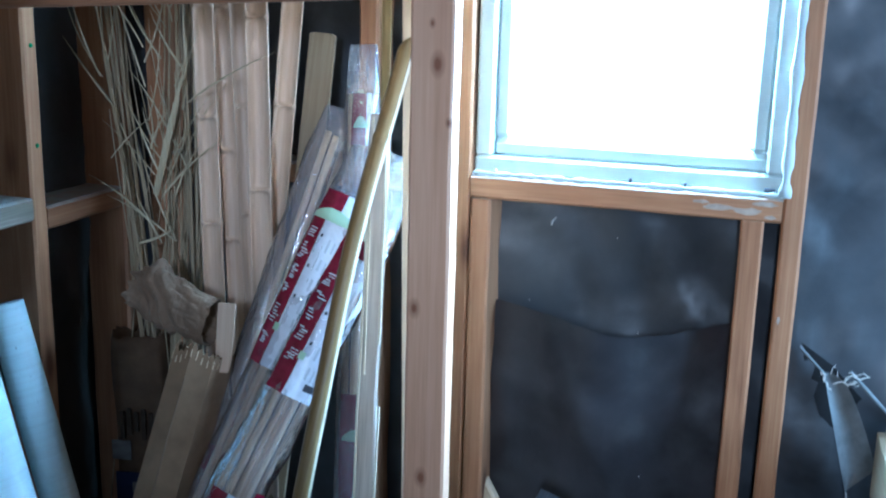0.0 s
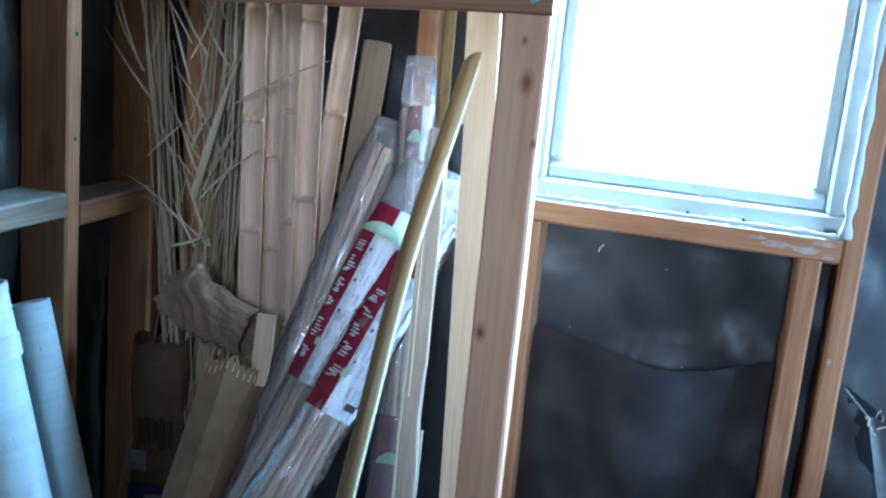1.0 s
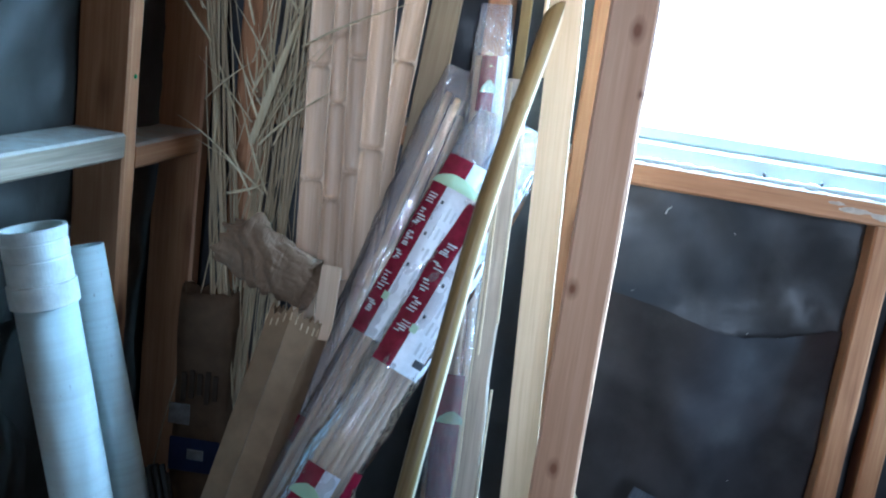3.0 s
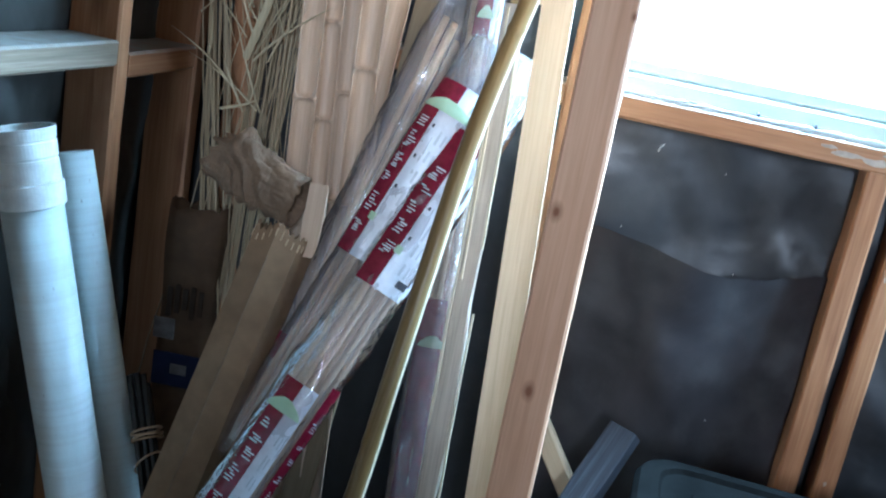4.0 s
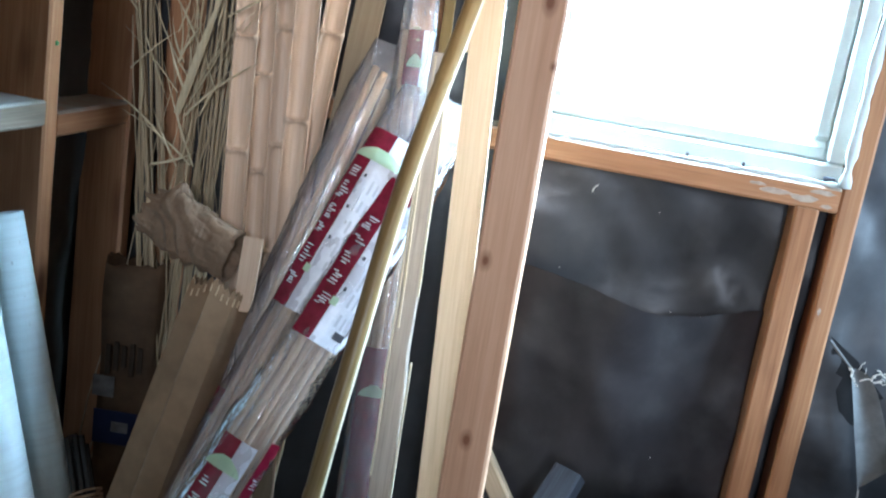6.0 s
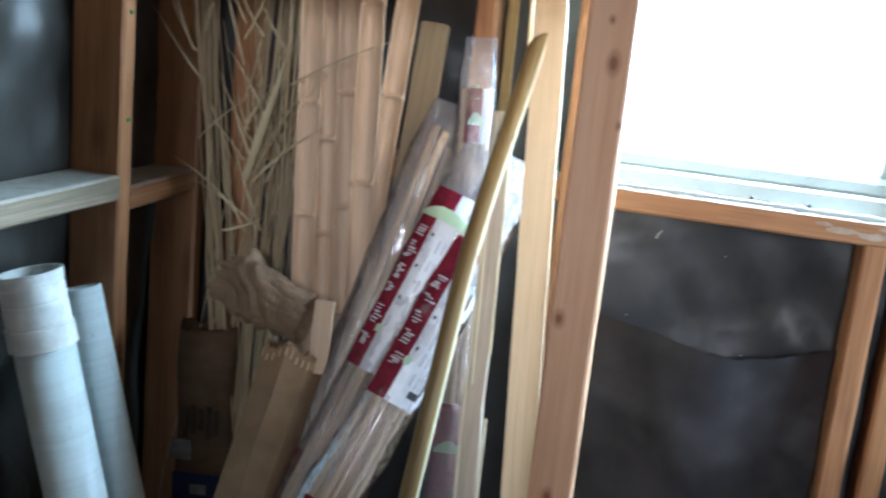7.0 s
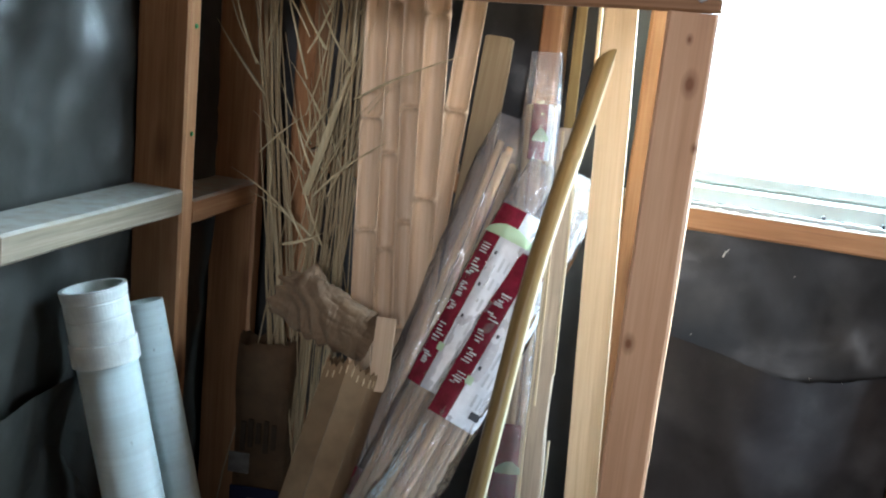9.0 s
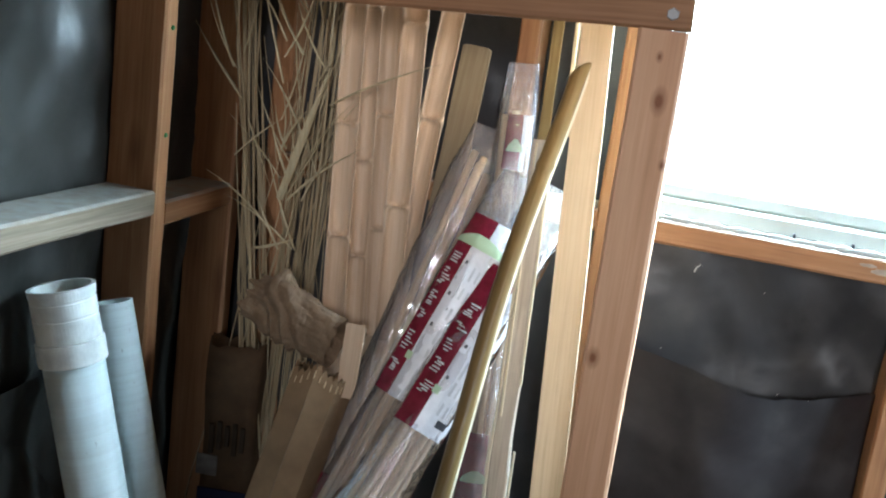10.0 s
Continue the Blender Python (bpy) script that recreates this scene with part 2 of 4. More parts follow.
# ---- builders ----


def part(name, bm, material, parent=None, label="", m=None, smooth=False):
    """Links a bmesh as one mesh object, under a thing or a part."""
    me = bpy.data.meshes.new(name)
    bmesh.ops.recalc_face_normals(bm, faces=bm.faces)
    bm.to_mesh(me)
    bm.free()
    me.materials.append(material)
    for p in me.polygons:
        p.use_smooth = smooth
    ob = new(name, me)
    if parent is not None:
        ob.parent = parent
    if m is not None:
        ob.matrix_basis = m
    if label:
        tagged(ob, label)
    return ob


def empty(name, m=None):
    ob = new(name)
    ob.empty_display_size = 0.05
    if m is not None:
        ob.matrix_basis = m
    return ob


def add_box(bm, x0, x1, y0, y1, z0, z1, bevel=0.0):
    got = bmesh.ops.create_cube(bm, size=1, matrix=Matrix.LocRotScale(((x0 + x1) / 2, (y0 + y1) / 2, (z0 + z1) / 2), None, (x1 - x0, y1 - y0, z1 - z0)))
    if bevel:
        edges = list({e for v in got["verts"] for e in v.link_edges})
        bmesh.ops.bevel(bm, geom=edges, offset=bevel, segments=1, affect="EDGES", clamp_overlap=True)
    return bm


def box(x0, x1, y0, y1, z0, z1, bevel=0.0):
    return add_box(bmesh.new(), x0, x1, y0, y1, z0, z1, bevel)


def along(p0, p1, front=(0, -1, 0)):
    """The pose at p0 whose z runs to p1 and whose -y looks to the front; and the length."""
    a = Vector(p1) - Vector(p0)
    z = a.normalized()
    y = -(Vector(front) - z * z.dot(Vector(front))).normalized()
    x = y.cross(z)
    m = Matrix((x, y, z)).transposed().to_4x4()
    return Matrix.Translation(p0) @ m, a.length


def loft(rings, closed=True, caps=True):
    """A skin over rings of points."""
    bm = bmesh.new()
    rows = [[bm.verts.new(p) for p in ring] for ring in rings]
    n = len(rows[0])
    for a, b in zip(rows, rows[1:]):
        for i in range(n if closed else n - 1):
            j = (i + 1) % n
            bm.faces.new((a[i], a[j], b[j], b[i]))
    if closed and caps:
        bm.faces.new(rows[0])
        bm.faces.new(rows[-1])
    return bm


def timber(length, w, d, seed=0, wob=0.0012, bow=0.0, step=0.05, tip=0.0):
    """A sawn stick along z with soft arrises and a slightly uneven outline."""
    b = min(0.004, w * 0.12, d * 0.2)
    sec = [(-w / 2 + b, -d / 2), (w / 2 - b, -d / 2), (w / 2, -d / 2 + b), (w / 2, d / 2 - b), (w / 2 - b, d / 2), (-w / 2 + b, d / 2), (-w / 2, d / 2 - b), (-w / 2, -d / 2 + b)]
    n = max(3, int(length / step))
    rings = []
    zs = [length * k / n for k in range(n + 1)]
    if tip:
        zs = [z for z in zs if z < length - tip] + [length - tip * (1 - u) for u in (0, 0.3, 0.55, 0.75, 0.9, 1)]
    for z in zs:
        o = bow * math.sin(math.pi * z / length)
        t = max(0.0, 1 - (length - z) / tip) if tip else 0.0
        t = 0.55 + 0.45 * math.sqrt(1 - t * t)
        rings.append([(x * t + o + wob * noise.noise((x * 60, y * 60 + seed * 7.3, z * 9)), y + wob * noise.noise((x * 50 + 9, y * 50 + seed * 3.1, z * 9)), z) for x, y in sec])
    return loft(rings)


def stick(name, p0, p1, w, d, material, label, category, seed=0, front=(0, -1, 0), group="", wob=0.0012, bow=0.0, tip=0.0):
    m, length = along(p0, p1, front)
    return tagged(part(name, timber(length, w, d, seed, wob, bow, tip=tip), material, m=m), label, category, group)


def rod(length, r, seg=12, taper=1.0, wob=0.0, seed=0, step=0.1):
    n = max(2, int(length / step))
    rings = []
    for k in range(n + 1):
        z = length * k / n
        rr = r * (1 + (taper - 1) * k / n)
        ox, oy = (wob * noise.noise((seed * 5.1, z * 4, i)) for i in (0, 9))
        rings.append([(ox + rr * math.cos(2 * math.pi * i / seg), oy + rr * math.sin(2 * math.pi * i / seg), z) for i in range(seg)])
    return loft(rings)


def tube_path(points, r, seg=6):
    """A thin round strand through points."""
    rings = []
    pts = [Vector(p) for p in points]
    for i, p in enumerate(pts):
        t = (pts[min(i + 1, len(pts) - 1)] - pts[max(i - 1, 0)]).normalized()
        u = t.orthogonal().normalized()
        v = t.cross(u)
        rings.append([p + (u * math.cos(2 * math.pi * k / seg) + v * math.sin(2 * math.pi * k / seg)) * r for k in range(seg)])
    return loft(rings)


# ---- structure ----
HOLE = (-0.303, 0.226, 1.135, 1.95)


def wall_with_hole(x0, x1, y0, y1, z0, z1, hole):
    a, b, c, d = hole
    bm = bmesh.new()
    add_box(bm, x0, a, y0, y1, z0, z1)
    add_box(bm, b, x1, y0, y1, z0, z1)
    add_box(bm, a, b, y0, y1, z0, c)
    add_box(bm, a, b, y0, y1, d, z1)
    return bm


def structure(name, bm, material, label, smooth=False):
    return tagged(part(name, bm, material, smooth=smooth), label, name.split("_")[0], kind="structure")


structure("floor", box(-1.2, 1.2, -2.1, 2.2, -0.06, 0), FLOOR, "worn grey concrete shed floor")
structure("ceiling", box(-1.2, 1.2, -2.1, 2.2, 2.35, 2.42), BOARDS, "dark wooden boards of the shed roof")
structure("wall_north", wall_with_hole(-1.2, 1.2, 2.11, 2.14, 0, 2.35, HOLE), BOARDS, "dark sheathing boards behind tar paper")
structure("wall_west", box(-1.2, -1.125, -2.1, 2.11, 0, 2.35), BOARDS, "dark sheathing boards of the side wall")
# unseen wall, its opening placed for the assumed side daylight
wall_e = bmesh.new()
add_box(wall_e, 1.1, 1.2, -2.1, 1.4, 0, 2.35)
add_box(wall_e, 1.1, 1.2, 1.9, 2.11, 0, 2.35)
add_box(wall_e, 1.1, 1.2, 1.4, 1.9, 1.42, 2.35)
add_box(wall_e, 1.1, 1.2, 1.4, 1.9, 0, 0.82)
structure("wall_east", wall_e, BOARDS, "dark sheathing boards round an assumed unseen side opening")
# unseen wall, closed low so the assumed hatch admits only high daylight
wall_s = bmesh.new()
add_box(wall_s, -1.125, 0.3, -2.1, -2.0, 0, 2.35)
add_box(wall_s, 0.56, 1.1, -2.1, -2.0, 1.6, 2.25)
add_box(wall_s, 0.3, 1.1, -2.1, -2.0, 2.25, 2.35)
add_box(wall_s, 0.3, 1.1, -2.1, -2.0, 0, 1.6)
structure("wall_south", wall_s, BOARDS, "dark sheathing boards round an assumed unseen hatch opening")
# added out of view: blocks the south panel from the side wall studs
structure("wall_partition", box(-0.55, -0.48, -2.0, 0.58, 0, 2.35), BOARDS, "unseen boarded screen added to keep hatch light off the side wall")
# added out of view: cuts the south panel's light low on the bundles
structure("wall_low", box(-0.48, 0.12, -0.36, -0.3, 0, 1.4), BOARDS, "unseen low boarded screen added to shade the lower bundles")
structure("ground", box(-60, 60, -60, 60, -0.3, -0.07), EARTH, "dry sunlit ground outside the shed")


def crumple(x, z, k=0.0):
    v = Vector((x * 4.2 + k, z * 3.4, k))
    tall = Vector((x * 9 + z * 2.5, z * 1.2, k + 3))
    return 0.026 * noise.noise(v) + 0.016 * abs(noise.noise(v * 2.4 + Vector((0, x * 3, 0)))) + 0.0015 * noise.noise(v * 7) + 0.012 * noise.noise(tall) + 0.014 * (1 - abs(noise.noise((x * 6.5 + z * 6, z * 2.2 - x * 1.6, k + 7)))) ** 3


def paper_sheet(x0, x1, z0, z1, depth, hole=None, step=0.025, top=None):
    """A wrinkled sheet in the plane of the window wall."""
    bm = bmesh.new()
    nx, nz = int((x1 - x0) / step), int((z1 - z0) / step)
    rows = []
    for j in range(nz + 1):
        row = []
        for i in range(nx + 1):
            x = x0 + (x1 - x0) * i / nx
            zt = top(x) if top else z1
            z = z0 + (zt - z0) * j / nz
            row.append(bm.verts.new((x, depth(x, z), z)))
        rows.append(row)
    for j in range(nz):
        for i in range(nx):
            c = (rows[j][i].co + rows[j + 1][i + 1].co) / 2
            if hole and hole[0] < c.x < hole[1] and hole[2] < c.z < hole[3]:
                continue
            bm.faces.new((rows[j][i], rows[j][i + 1], rows[j + 1][i + 1], rows[j + 1][i]))
    return bm


structure("tar_paper_north", paper_sheet(-1.11, 1.09, 0.0, 2.34, lambda x, z: 2.094 - max(0, crumple(x, z)), (-0.31, 0.235, 1.12, 1.96)), TAR,
          "wrinkled black tar paper behind the window wall studs", True)
side = paper_sheet(-1.99, 2.09, 0.0, 2.34, lambda x, z: 1.115 - max(0, crumple(x, z, 5)))
bmesh.ops.rotate(side, verts=side.verts, cent=(0, 0, 0), matrix=Matrix.Rotation(radians(90), 3, "Z"))
structure("tar_paper_west", side, TAR_WEST, "dusty dark tar paper between the side wall studs", True)


def pocket(x, z):
    u = min(1, max(0, (x + 0.27) / 0.43))
    return 2.074 - 0.066 * math.sin(math.pi * u) * max(0, z / 0.9) ** 3 - max(0, crumple(x, z, 2)) * 0.8 - 0.024 * max(0, math.sin(x * 16 + z * 3 + 0.5)) * min(1, z / 0.5)


structure("tar_paper_lap", paper_sheet(-0.265, 0.155, 0.0, 0.9, pocket, step=0.02, top=lambda x: 0.868 + min(0.028, 0.2 * abs(x)) + 0.004 * noise.noise((x * 30, 1, 0))), TAR_OLD,
          "sagging lower lap of black tar paper under the window", True)



def stud(name, p0, p1, w, d, label, seed, front=(0, -1, 0), material=FIR):
    m, length = along(p0, p1, front)
    return tagged(part(name, timber(length, w, d, seed), material, m=m), label, "stud" if name == "wall_stud" else "blocking", "shed framing", "structure")



def west_lap(x, z):
    return 1.108 - 0.03 * max(0, (z - 0.55) / 0.27) ** 2 - max(0, crumple(x, z, 8)) * 0.5


lap = paper_sheet(1.313, 1.734, 0.0, 0.8, west_lap, step=0.02, top=lambda x: 0.8 + 0.03 * (x - 1.3) + 0.006 * noise.noise((x * 14, 4, 0)))
bmesh.ops.rotate(lap, verts=lap.verts, cent=(0, 0, 0), matrix=Matrix.Rotation(radians(90), 3, "Z"))
structure("tar_paper_lap_west", lap, TAR_WEST, "curling lower lap of grey tar paper on the side wall", True)

STUD = "rough orange-brown fir wall stud"
for i, x in enumerate((-0.926, -0.496, -0.322, 0.236, 0.85)):
    stud("wall_stud", (x, 2.045, 0), (x, 2.045, 2.345), 0.036 if i != 3 else 0.034, 0.09, STUD + " on the window wall", i)
for i, (x, top) in enumerate(((-0.284, 1.093), (0.174, 1.093))):
    stud("wall_stud", (x, 2.045, 0), (x, 2.045, top), 0.037, 0.09, "short fir stud under the window sill", 10 + i)
for i, y in enumerate((-1.6, -1.0, -0.4, 0.2, 0.75, 1.293, 1.755, 2.02)):
    stud("wall_stud", (-1.05, y, 0), (-1.05, y, 2.345), 0.037, 0.09, STUD + " on the side wall", 20 + i, (1, 0, 0))
stud("window_sill_plate", (-0.303, 2.045, 1.114), (0.218, 2.045, 1.112), 0.04, 0.09, "orange fir plate under the white window", 31)
stud("wall_blocking", (-0.907, 2.045, 1.114), (-0.514, 2.045, 1.114), 0.038, 0.09, "dusty fir blocking between studs", 32)
stud("wall_blocking", (-0.478, 2.045, 1.114), (-0.34, 2.045, 1.114), 0.038, 0.09, "dusty fir blocking between studs", 33)
stud("wall_blocking", (-1.05, 1.312, 1.068), (-1.05, 1.736, 1.062), 0.04, 0.092, "grey dusty fir blocking between side wall studs", 34, (1, 0, 0), GREY_FIR)
stud("wall_blocking", (-1.05, 1.774, 1.04), (-1.05, 2.001, 1.04), 0.04, 0.09, "orange fir blocking between side wall studs", 35, (1, 0, 0))
stud("wall_blocking", (-1.05, 0.77, 0.93), (-1.05, 1.274, 0.93), 0.04, 0.09, "fir blocking between side wall studs", 36, (1, 0, 0))

# rack post and beam
post = tagged(part("rack_post", timber(1.432, 0.061, 0.038, 41), FIR_POST, m=pose(-0.2525, 1.62, 0)), "knotty pinkish fir rack post with sawn edges", "post")
m, length = along((-1.12, 1.62, 1.437), (-0.222, 1.62, 1.479))
beam = tagged(part("rack_beam", timber(length, 0.09, 0.04, 42), FIR_BEAM, m=m), "brown fir beam across the top of the rack post", "beam")
bolt = bmesh.new()
bmesh.ops.create_cone(bolt, cap_ends=True, segments=6, radius1=0.008, radius2=0.007, depth=0.006, matrix=pose(-0.245, 1.596, 1.452, 90))
part("bolt", bolt, STEEL, None).parent = beam
bpy.data.objects["bolt"].matrix_parent_inverse = beam.matrix_basis.inverted()

# window
win = empty("window_1", pose(0, 0, 0))
tagged(win, "white painted window with bright clear glass", "window", kind="structure")
X0, X1, Z0, Z1 = -0.301, 0.217, 1.137, 1.945


def frame_ring(x0, x1, z0, z1, w, y0, y1, bevel=0.004):
    """The four members of a frame."""
    return [("rail", box(x0, x1, y0, y1, z0, z0 + w, bevel)), ("rail", box(x0, x1, y0, y1, z1 - w, z1, bevel)),
            ("stile", box(x0, x0 + w, y0 + 0.001, y1, z0 + w, z1 - w, bevel)), ("stile", box(x1 - w, x1, y0 + 0.001, y1, z0 + w, z1 - w, bevel))]


for nm, bm in frame_ring(X0, X1, Z0, Z1, 0.03, 2.015, 2.10):
    part("frame_" + nm, bm, WHITE, win)
for nm, bm in frame_ring(X0 + 0.026, X1 - 0.026, Z0 + 0.026, Z1 - 0.026, 0.034, 2.034, 2.085, 0.009):
    part("sash_" + nm, bm, WHITE, win)
pane = part("pane", box(X0 + 0.05, X1 - 0.05, 2.062, 2.066, Z0 + 0.05, Z1 - 0.05), GLASS, win)
pane.visible_shadow = False

# neighbouring wall outside
nb = empty("neighbour_house")
tagged(nb, "pale lap-sided house wall in full sun", "house", kind="structure")
for k in range(30):
    bm = box(-5, 5, -0.004, 0.004, 0, 0.125)
    part("siding_board", bm, SIDING, nb, m=pose(0, 5.0, -0.07 + 0.12 * k, -1.5))

# ---- things in the corner ----


def drop_to(p, q, z):
    """The point at height z on the line through p and q."""
    p, q = Vector(p), Vector(q)
    return p + (q - p) * ((z - p.z) / (q.z - p.z))


def pipe(name, top, low, r, label, hub=0.0):
    foot = drop_to(top, low, 0.01)
    m, length = along(foot, top)
    thing = empty(name, m)
    seg = 56

    def ring(z, rr):
        return [(rr * math.cos(2 * math.pi * i / seg), rr * math.sin(2 * math.pi * i / seg), z) for i in range(seg)]
    t = 0.004
    top_z = length - 0.115 if hub else length
    part("pipe_body", loft([ring(z, q) for z, q in ((0, r), (top_z + 0.002, r), (top_z + 0.002, r - t), (top_z - 0.4, r - t))], caps=False), PVC, thing, smooth=True)
    if hub:
        h = top_z
        up, lip = r + hub * 0.45, r + hub * 0.75
        prof = [(h, r - t), (h, r + 0.0006), (h + 0.0015, r + hub), (h + 0.034, r + hub), (h + 0.036, up - 0.001), (h + 0.04, up), (length - 0.046, up), (length - 0.045, up - 0.0012), (length - 0.043, up - 0.0012),
                (length - 0.042, up), (length - 0.021, up), (length - 0.02, up - 0.0012), (length - 0.018, up - 0.0012), (length - 0.017, up), (length - 0.007, lip), (length, lip), (length, r - t + hub * 0.4), (h, r - t)]
        part("socket", loft([ring(z, q) for z, q in prof], caps=False), PVC_OLD, thing, "scuffed socket end with moulded rings")
    return tagged(thing, label, "pipe", "plastic pipes")


pipe("plastic_pipe", (-1.044, 1.56, 0.958), (-0.905, 1.578, 0.352), 0.045, "white plastic drain pipe with a socket end, leaning", 0.005)
pipe("plastic_pipe", (-1.04, 1.69, 0.901), (-0.872, 1.672, 0.301), 0.032, "narrow white plastic pipe leaning beside a wider one")
pipe("plastic_pipe", (-0.925, 1.08, 0.88), (-0.83, 1.1, 0.5), 0.03, "white plastic pipe leaning by the side wall")


def bamboo(name, top, low, w, label, nodes, z_top, z_low, seed, depth=0.5):
    """A split bamboo half, hollow side to the front, with its node walls."""
    p1, p0 = drop_to(top, low, z_top), drop_to(top, low, z_low)
    m, length = along(p0, p1)
    r = w / 2
    zs = {round(length * k / 40, 4) for k in range(41)}
    for v in nodes:
        zs |= {round(v + o, 4) for o in (-0.016, -0.01, -0.006, -0.0035, -0.0015, 0, 0.0015, 0.0035, 0.006, 0.01, 0.016) if 0 < v + o < length}
    rings = []
    seg = 12
    for z in sorted(zs):
        near = min((abs(z - v) for v in nodes), default=1)
        swell = 0.06 * math.exp(-(near / 0.008) ** 2)
        inner = r - 0.0024 - 0.007 * math.exp(-(near / 0.0032) ** 2) - 0.002 * math.exp(-(near / 0.012) ** 2)
        ro = r * (1 + swell + 0.02 * noise.noise((seed, z * 6, 0)))
        ring = []
        for i in range(seg + 1):
            a = math.pi * i / seg
            ring.append((ro * math.cos(a), ro * math.sin(a) * (2 * depth), z))
        for i in range(seg, -1, -1):
            a = math.pi * i / seg
            ring.append((inner * math.cos(a), max(0.0002, inner * math.sin(a) * (2 * depth) - 0.0), z))
        rings.append(ring)
    thing = empty(name, m)
    part("culm", loft(rings), BAMBOO, thing, smooth=True)
    for v in nodes:
        if v < length - 0.02:
            q = r - 0.0114 + 0.0025
            part("node_wall", tube_path([(max(0.004, q) * math.cos(math.pi * i / 8), max(0.004, q) * math.sin(math.pi * i / 8) * 2 * depth, v) for i in range(9)], 0.0012, 5), BAMBOO, thing, smooth=True)
    return tagged(thing, label, "bamboo", "split bamboo slats")


BL = "pale tan split bamboo slat standing upright"
bamboo("split_bamboo", (-0.764, 1.9, 1.409), (-0.732, 1.86, 0.911), 0.041, BL, (0.28, 0.48, 0.66, 0.858, 1.02, 1.206, 1.4), 1.75, 0.02, 1, 0.42)
bamboo("split_bamboo", (-0.747, 1.935, 1.411), (-0.703, 1.885, 0.911), 0.034, BL, (0.3, 0.55, 0.78, 0.99, 1.15, 1.4), 1.75, 0.02, 2, 0.42)
bamboo("split_bamboo", (-0.716, 1.94, 1.413), (-0.678, 1.9, 1.011), 0.038, BL, (0.3, 0.6, 0.86, 1.04, 1.23, 1.42), 1.75, 0.02, 3, 0.42)
bamboo("split_bamboo", (-0.662, 1.9, 1.417), (-0.637, 1.86, 0.929), 0.043, BL, (0.32, 0.6, 0.86, 1.085, 1.38), 1.75, 0.02, 4, 0.42)
bamboo("split_bamboo", (-0.612, 1.94, 1.421), (-0.63, 1.91, 1.094), 0.04, BL, (0.3, 0.62, 0.95, 1.23, 1.5), 1.75, 0.02, 5, 0.42)

stick("wood_slat", drop_to((-0.579, 2.0, 1.364), (-0.594, 1.955, 1.118), 0.01), (-0.579, 1.995, 1.367), 0.05, 0.008, SLAT, "grey-tan wooden slat with a rounded end", "slat", 51, bow=0.012, tip=0.005)
PB = ((-0.373, 1.90, 1.408), (-0.336, 1.815, 0.9))
stick("pale_board", drop_to(*PB, 0.01), drop_to(*PB, 1.62), 0.05, 0.0055, PALE, "smooth pale pine board leaning behind the rack post", "board", 52)
lath_thing = stick("weathered_lath", (-0.352, 1.56, 0.01), (-0.423, 1.871, 1.245), 0.032, 0.012, GREYED, "weathered grey-white lath with a ragged split edge", "lath", 53, wob=0.004)
for k, (x, z0, ln) in enumerate(((-0.017, 0.62, 0.6), (-0.008, 0.85, 0.42), (0.017, 0.3, 0.5), (0.0165, 0.9, 0.33))):
    part("splinter", timber(ln, 0.0035, 0.004, 80 + k, 0.0015), CUT, lath_thing, "pale fresh splinter", pose(x, -0.006, z0, 0, 0.4 * (-1) ** k, 0), smooth=False)
stick("bamboo_strip", (-0.428, 1.9, 1.05), (-0.447, 1.965, 1.62), 0.017, 0.005, GOLD, "thin shiny golden bamboo strip", "strip", 54)
for i in range(3):
    stick("thin_lath", (-0.385 - 0.009 * i, 1.925 + 0.004 * i, 1.25), (-0.404 - 0.009 * i, 1.955 + 0.004 * i, 1.62), 0.007, 0.005, STAKE, "very thin brown wooden lath", "lath", 55 + i, group="thin laths")


def pole():
    """The golden half bamboo cane with its pale cut edge."""
    p1, p0 = Vector((-0.383, 1.90, 1.368)), Vector((-0.541, 1.40, 0.02))
    m, length = along(p0, p1, (-0.75, -1, 0.1))
    thing = empty("bamboo_pole", m)
    r, seg, n = 0.0155, 14, int(length / 0.01)
    nodes = (0.25, length - 0.82, length - 0.17)
    rings, edge = [], []
    turn = m.to_3x3().inverted()
    for k in range(n + 1):
        z = length * k / n
        high = 0.02 + 1.348 * z / length
        sway = 0.012 * math.exp(-((high - 0.5) / 0.17) ** 2) - 0.013 * math.exp(-((high - 1.05) / 0.22) ** 2)
        sway = turn @ Vector((sway, 0, 0))
        near = min(abs(z - v) for v in nodes)
        rr = r * (1 + 0.10 * math.exp(-(near / 0.006) ** 2) - 0.05 * math.exp(-((near - 0.012) / 0.006) ** 2))
        ring = []
        for i in range(seg + 1):
            a = math.pi * (1 + i / seg)
            ring.append((rr * math.cos(a), rr * math.sin(a), min(z, length - 0.035 * (1 - math.cos(a)) / 2)))
        for i in range(seg, -1, -1):
            a = math.pi * (1 + i / seg)
            ring.append(((rr - 0.004) * math.cos(a), (rr - 0.004) * math.sin(a), min(z, length - 0.035 * (1 - math.cos(a)) / 2)))
        rings.append([(x + sway.x, y + sway.y, h) for x, y, h in ring])
        edge.append([(r - 0.0024 + x + sway.x, 0.0035 + y + sway.y, z - 0.002) for x, y in ((-0.0022, -0.003), (0.001, -0.0035), (0.0014, 0), (0.001, 0.002), (-0.0022, 0.002))])
    part("cane", loft(rings), GOLD, thing, smooth=True)
    part("cut_edge", loft(edge), CUT, thing, "pale fresh cut edge")
    return tagged(thing, "golden split bamboo pole leaning across the bundles", "bamboo pole")


pole()


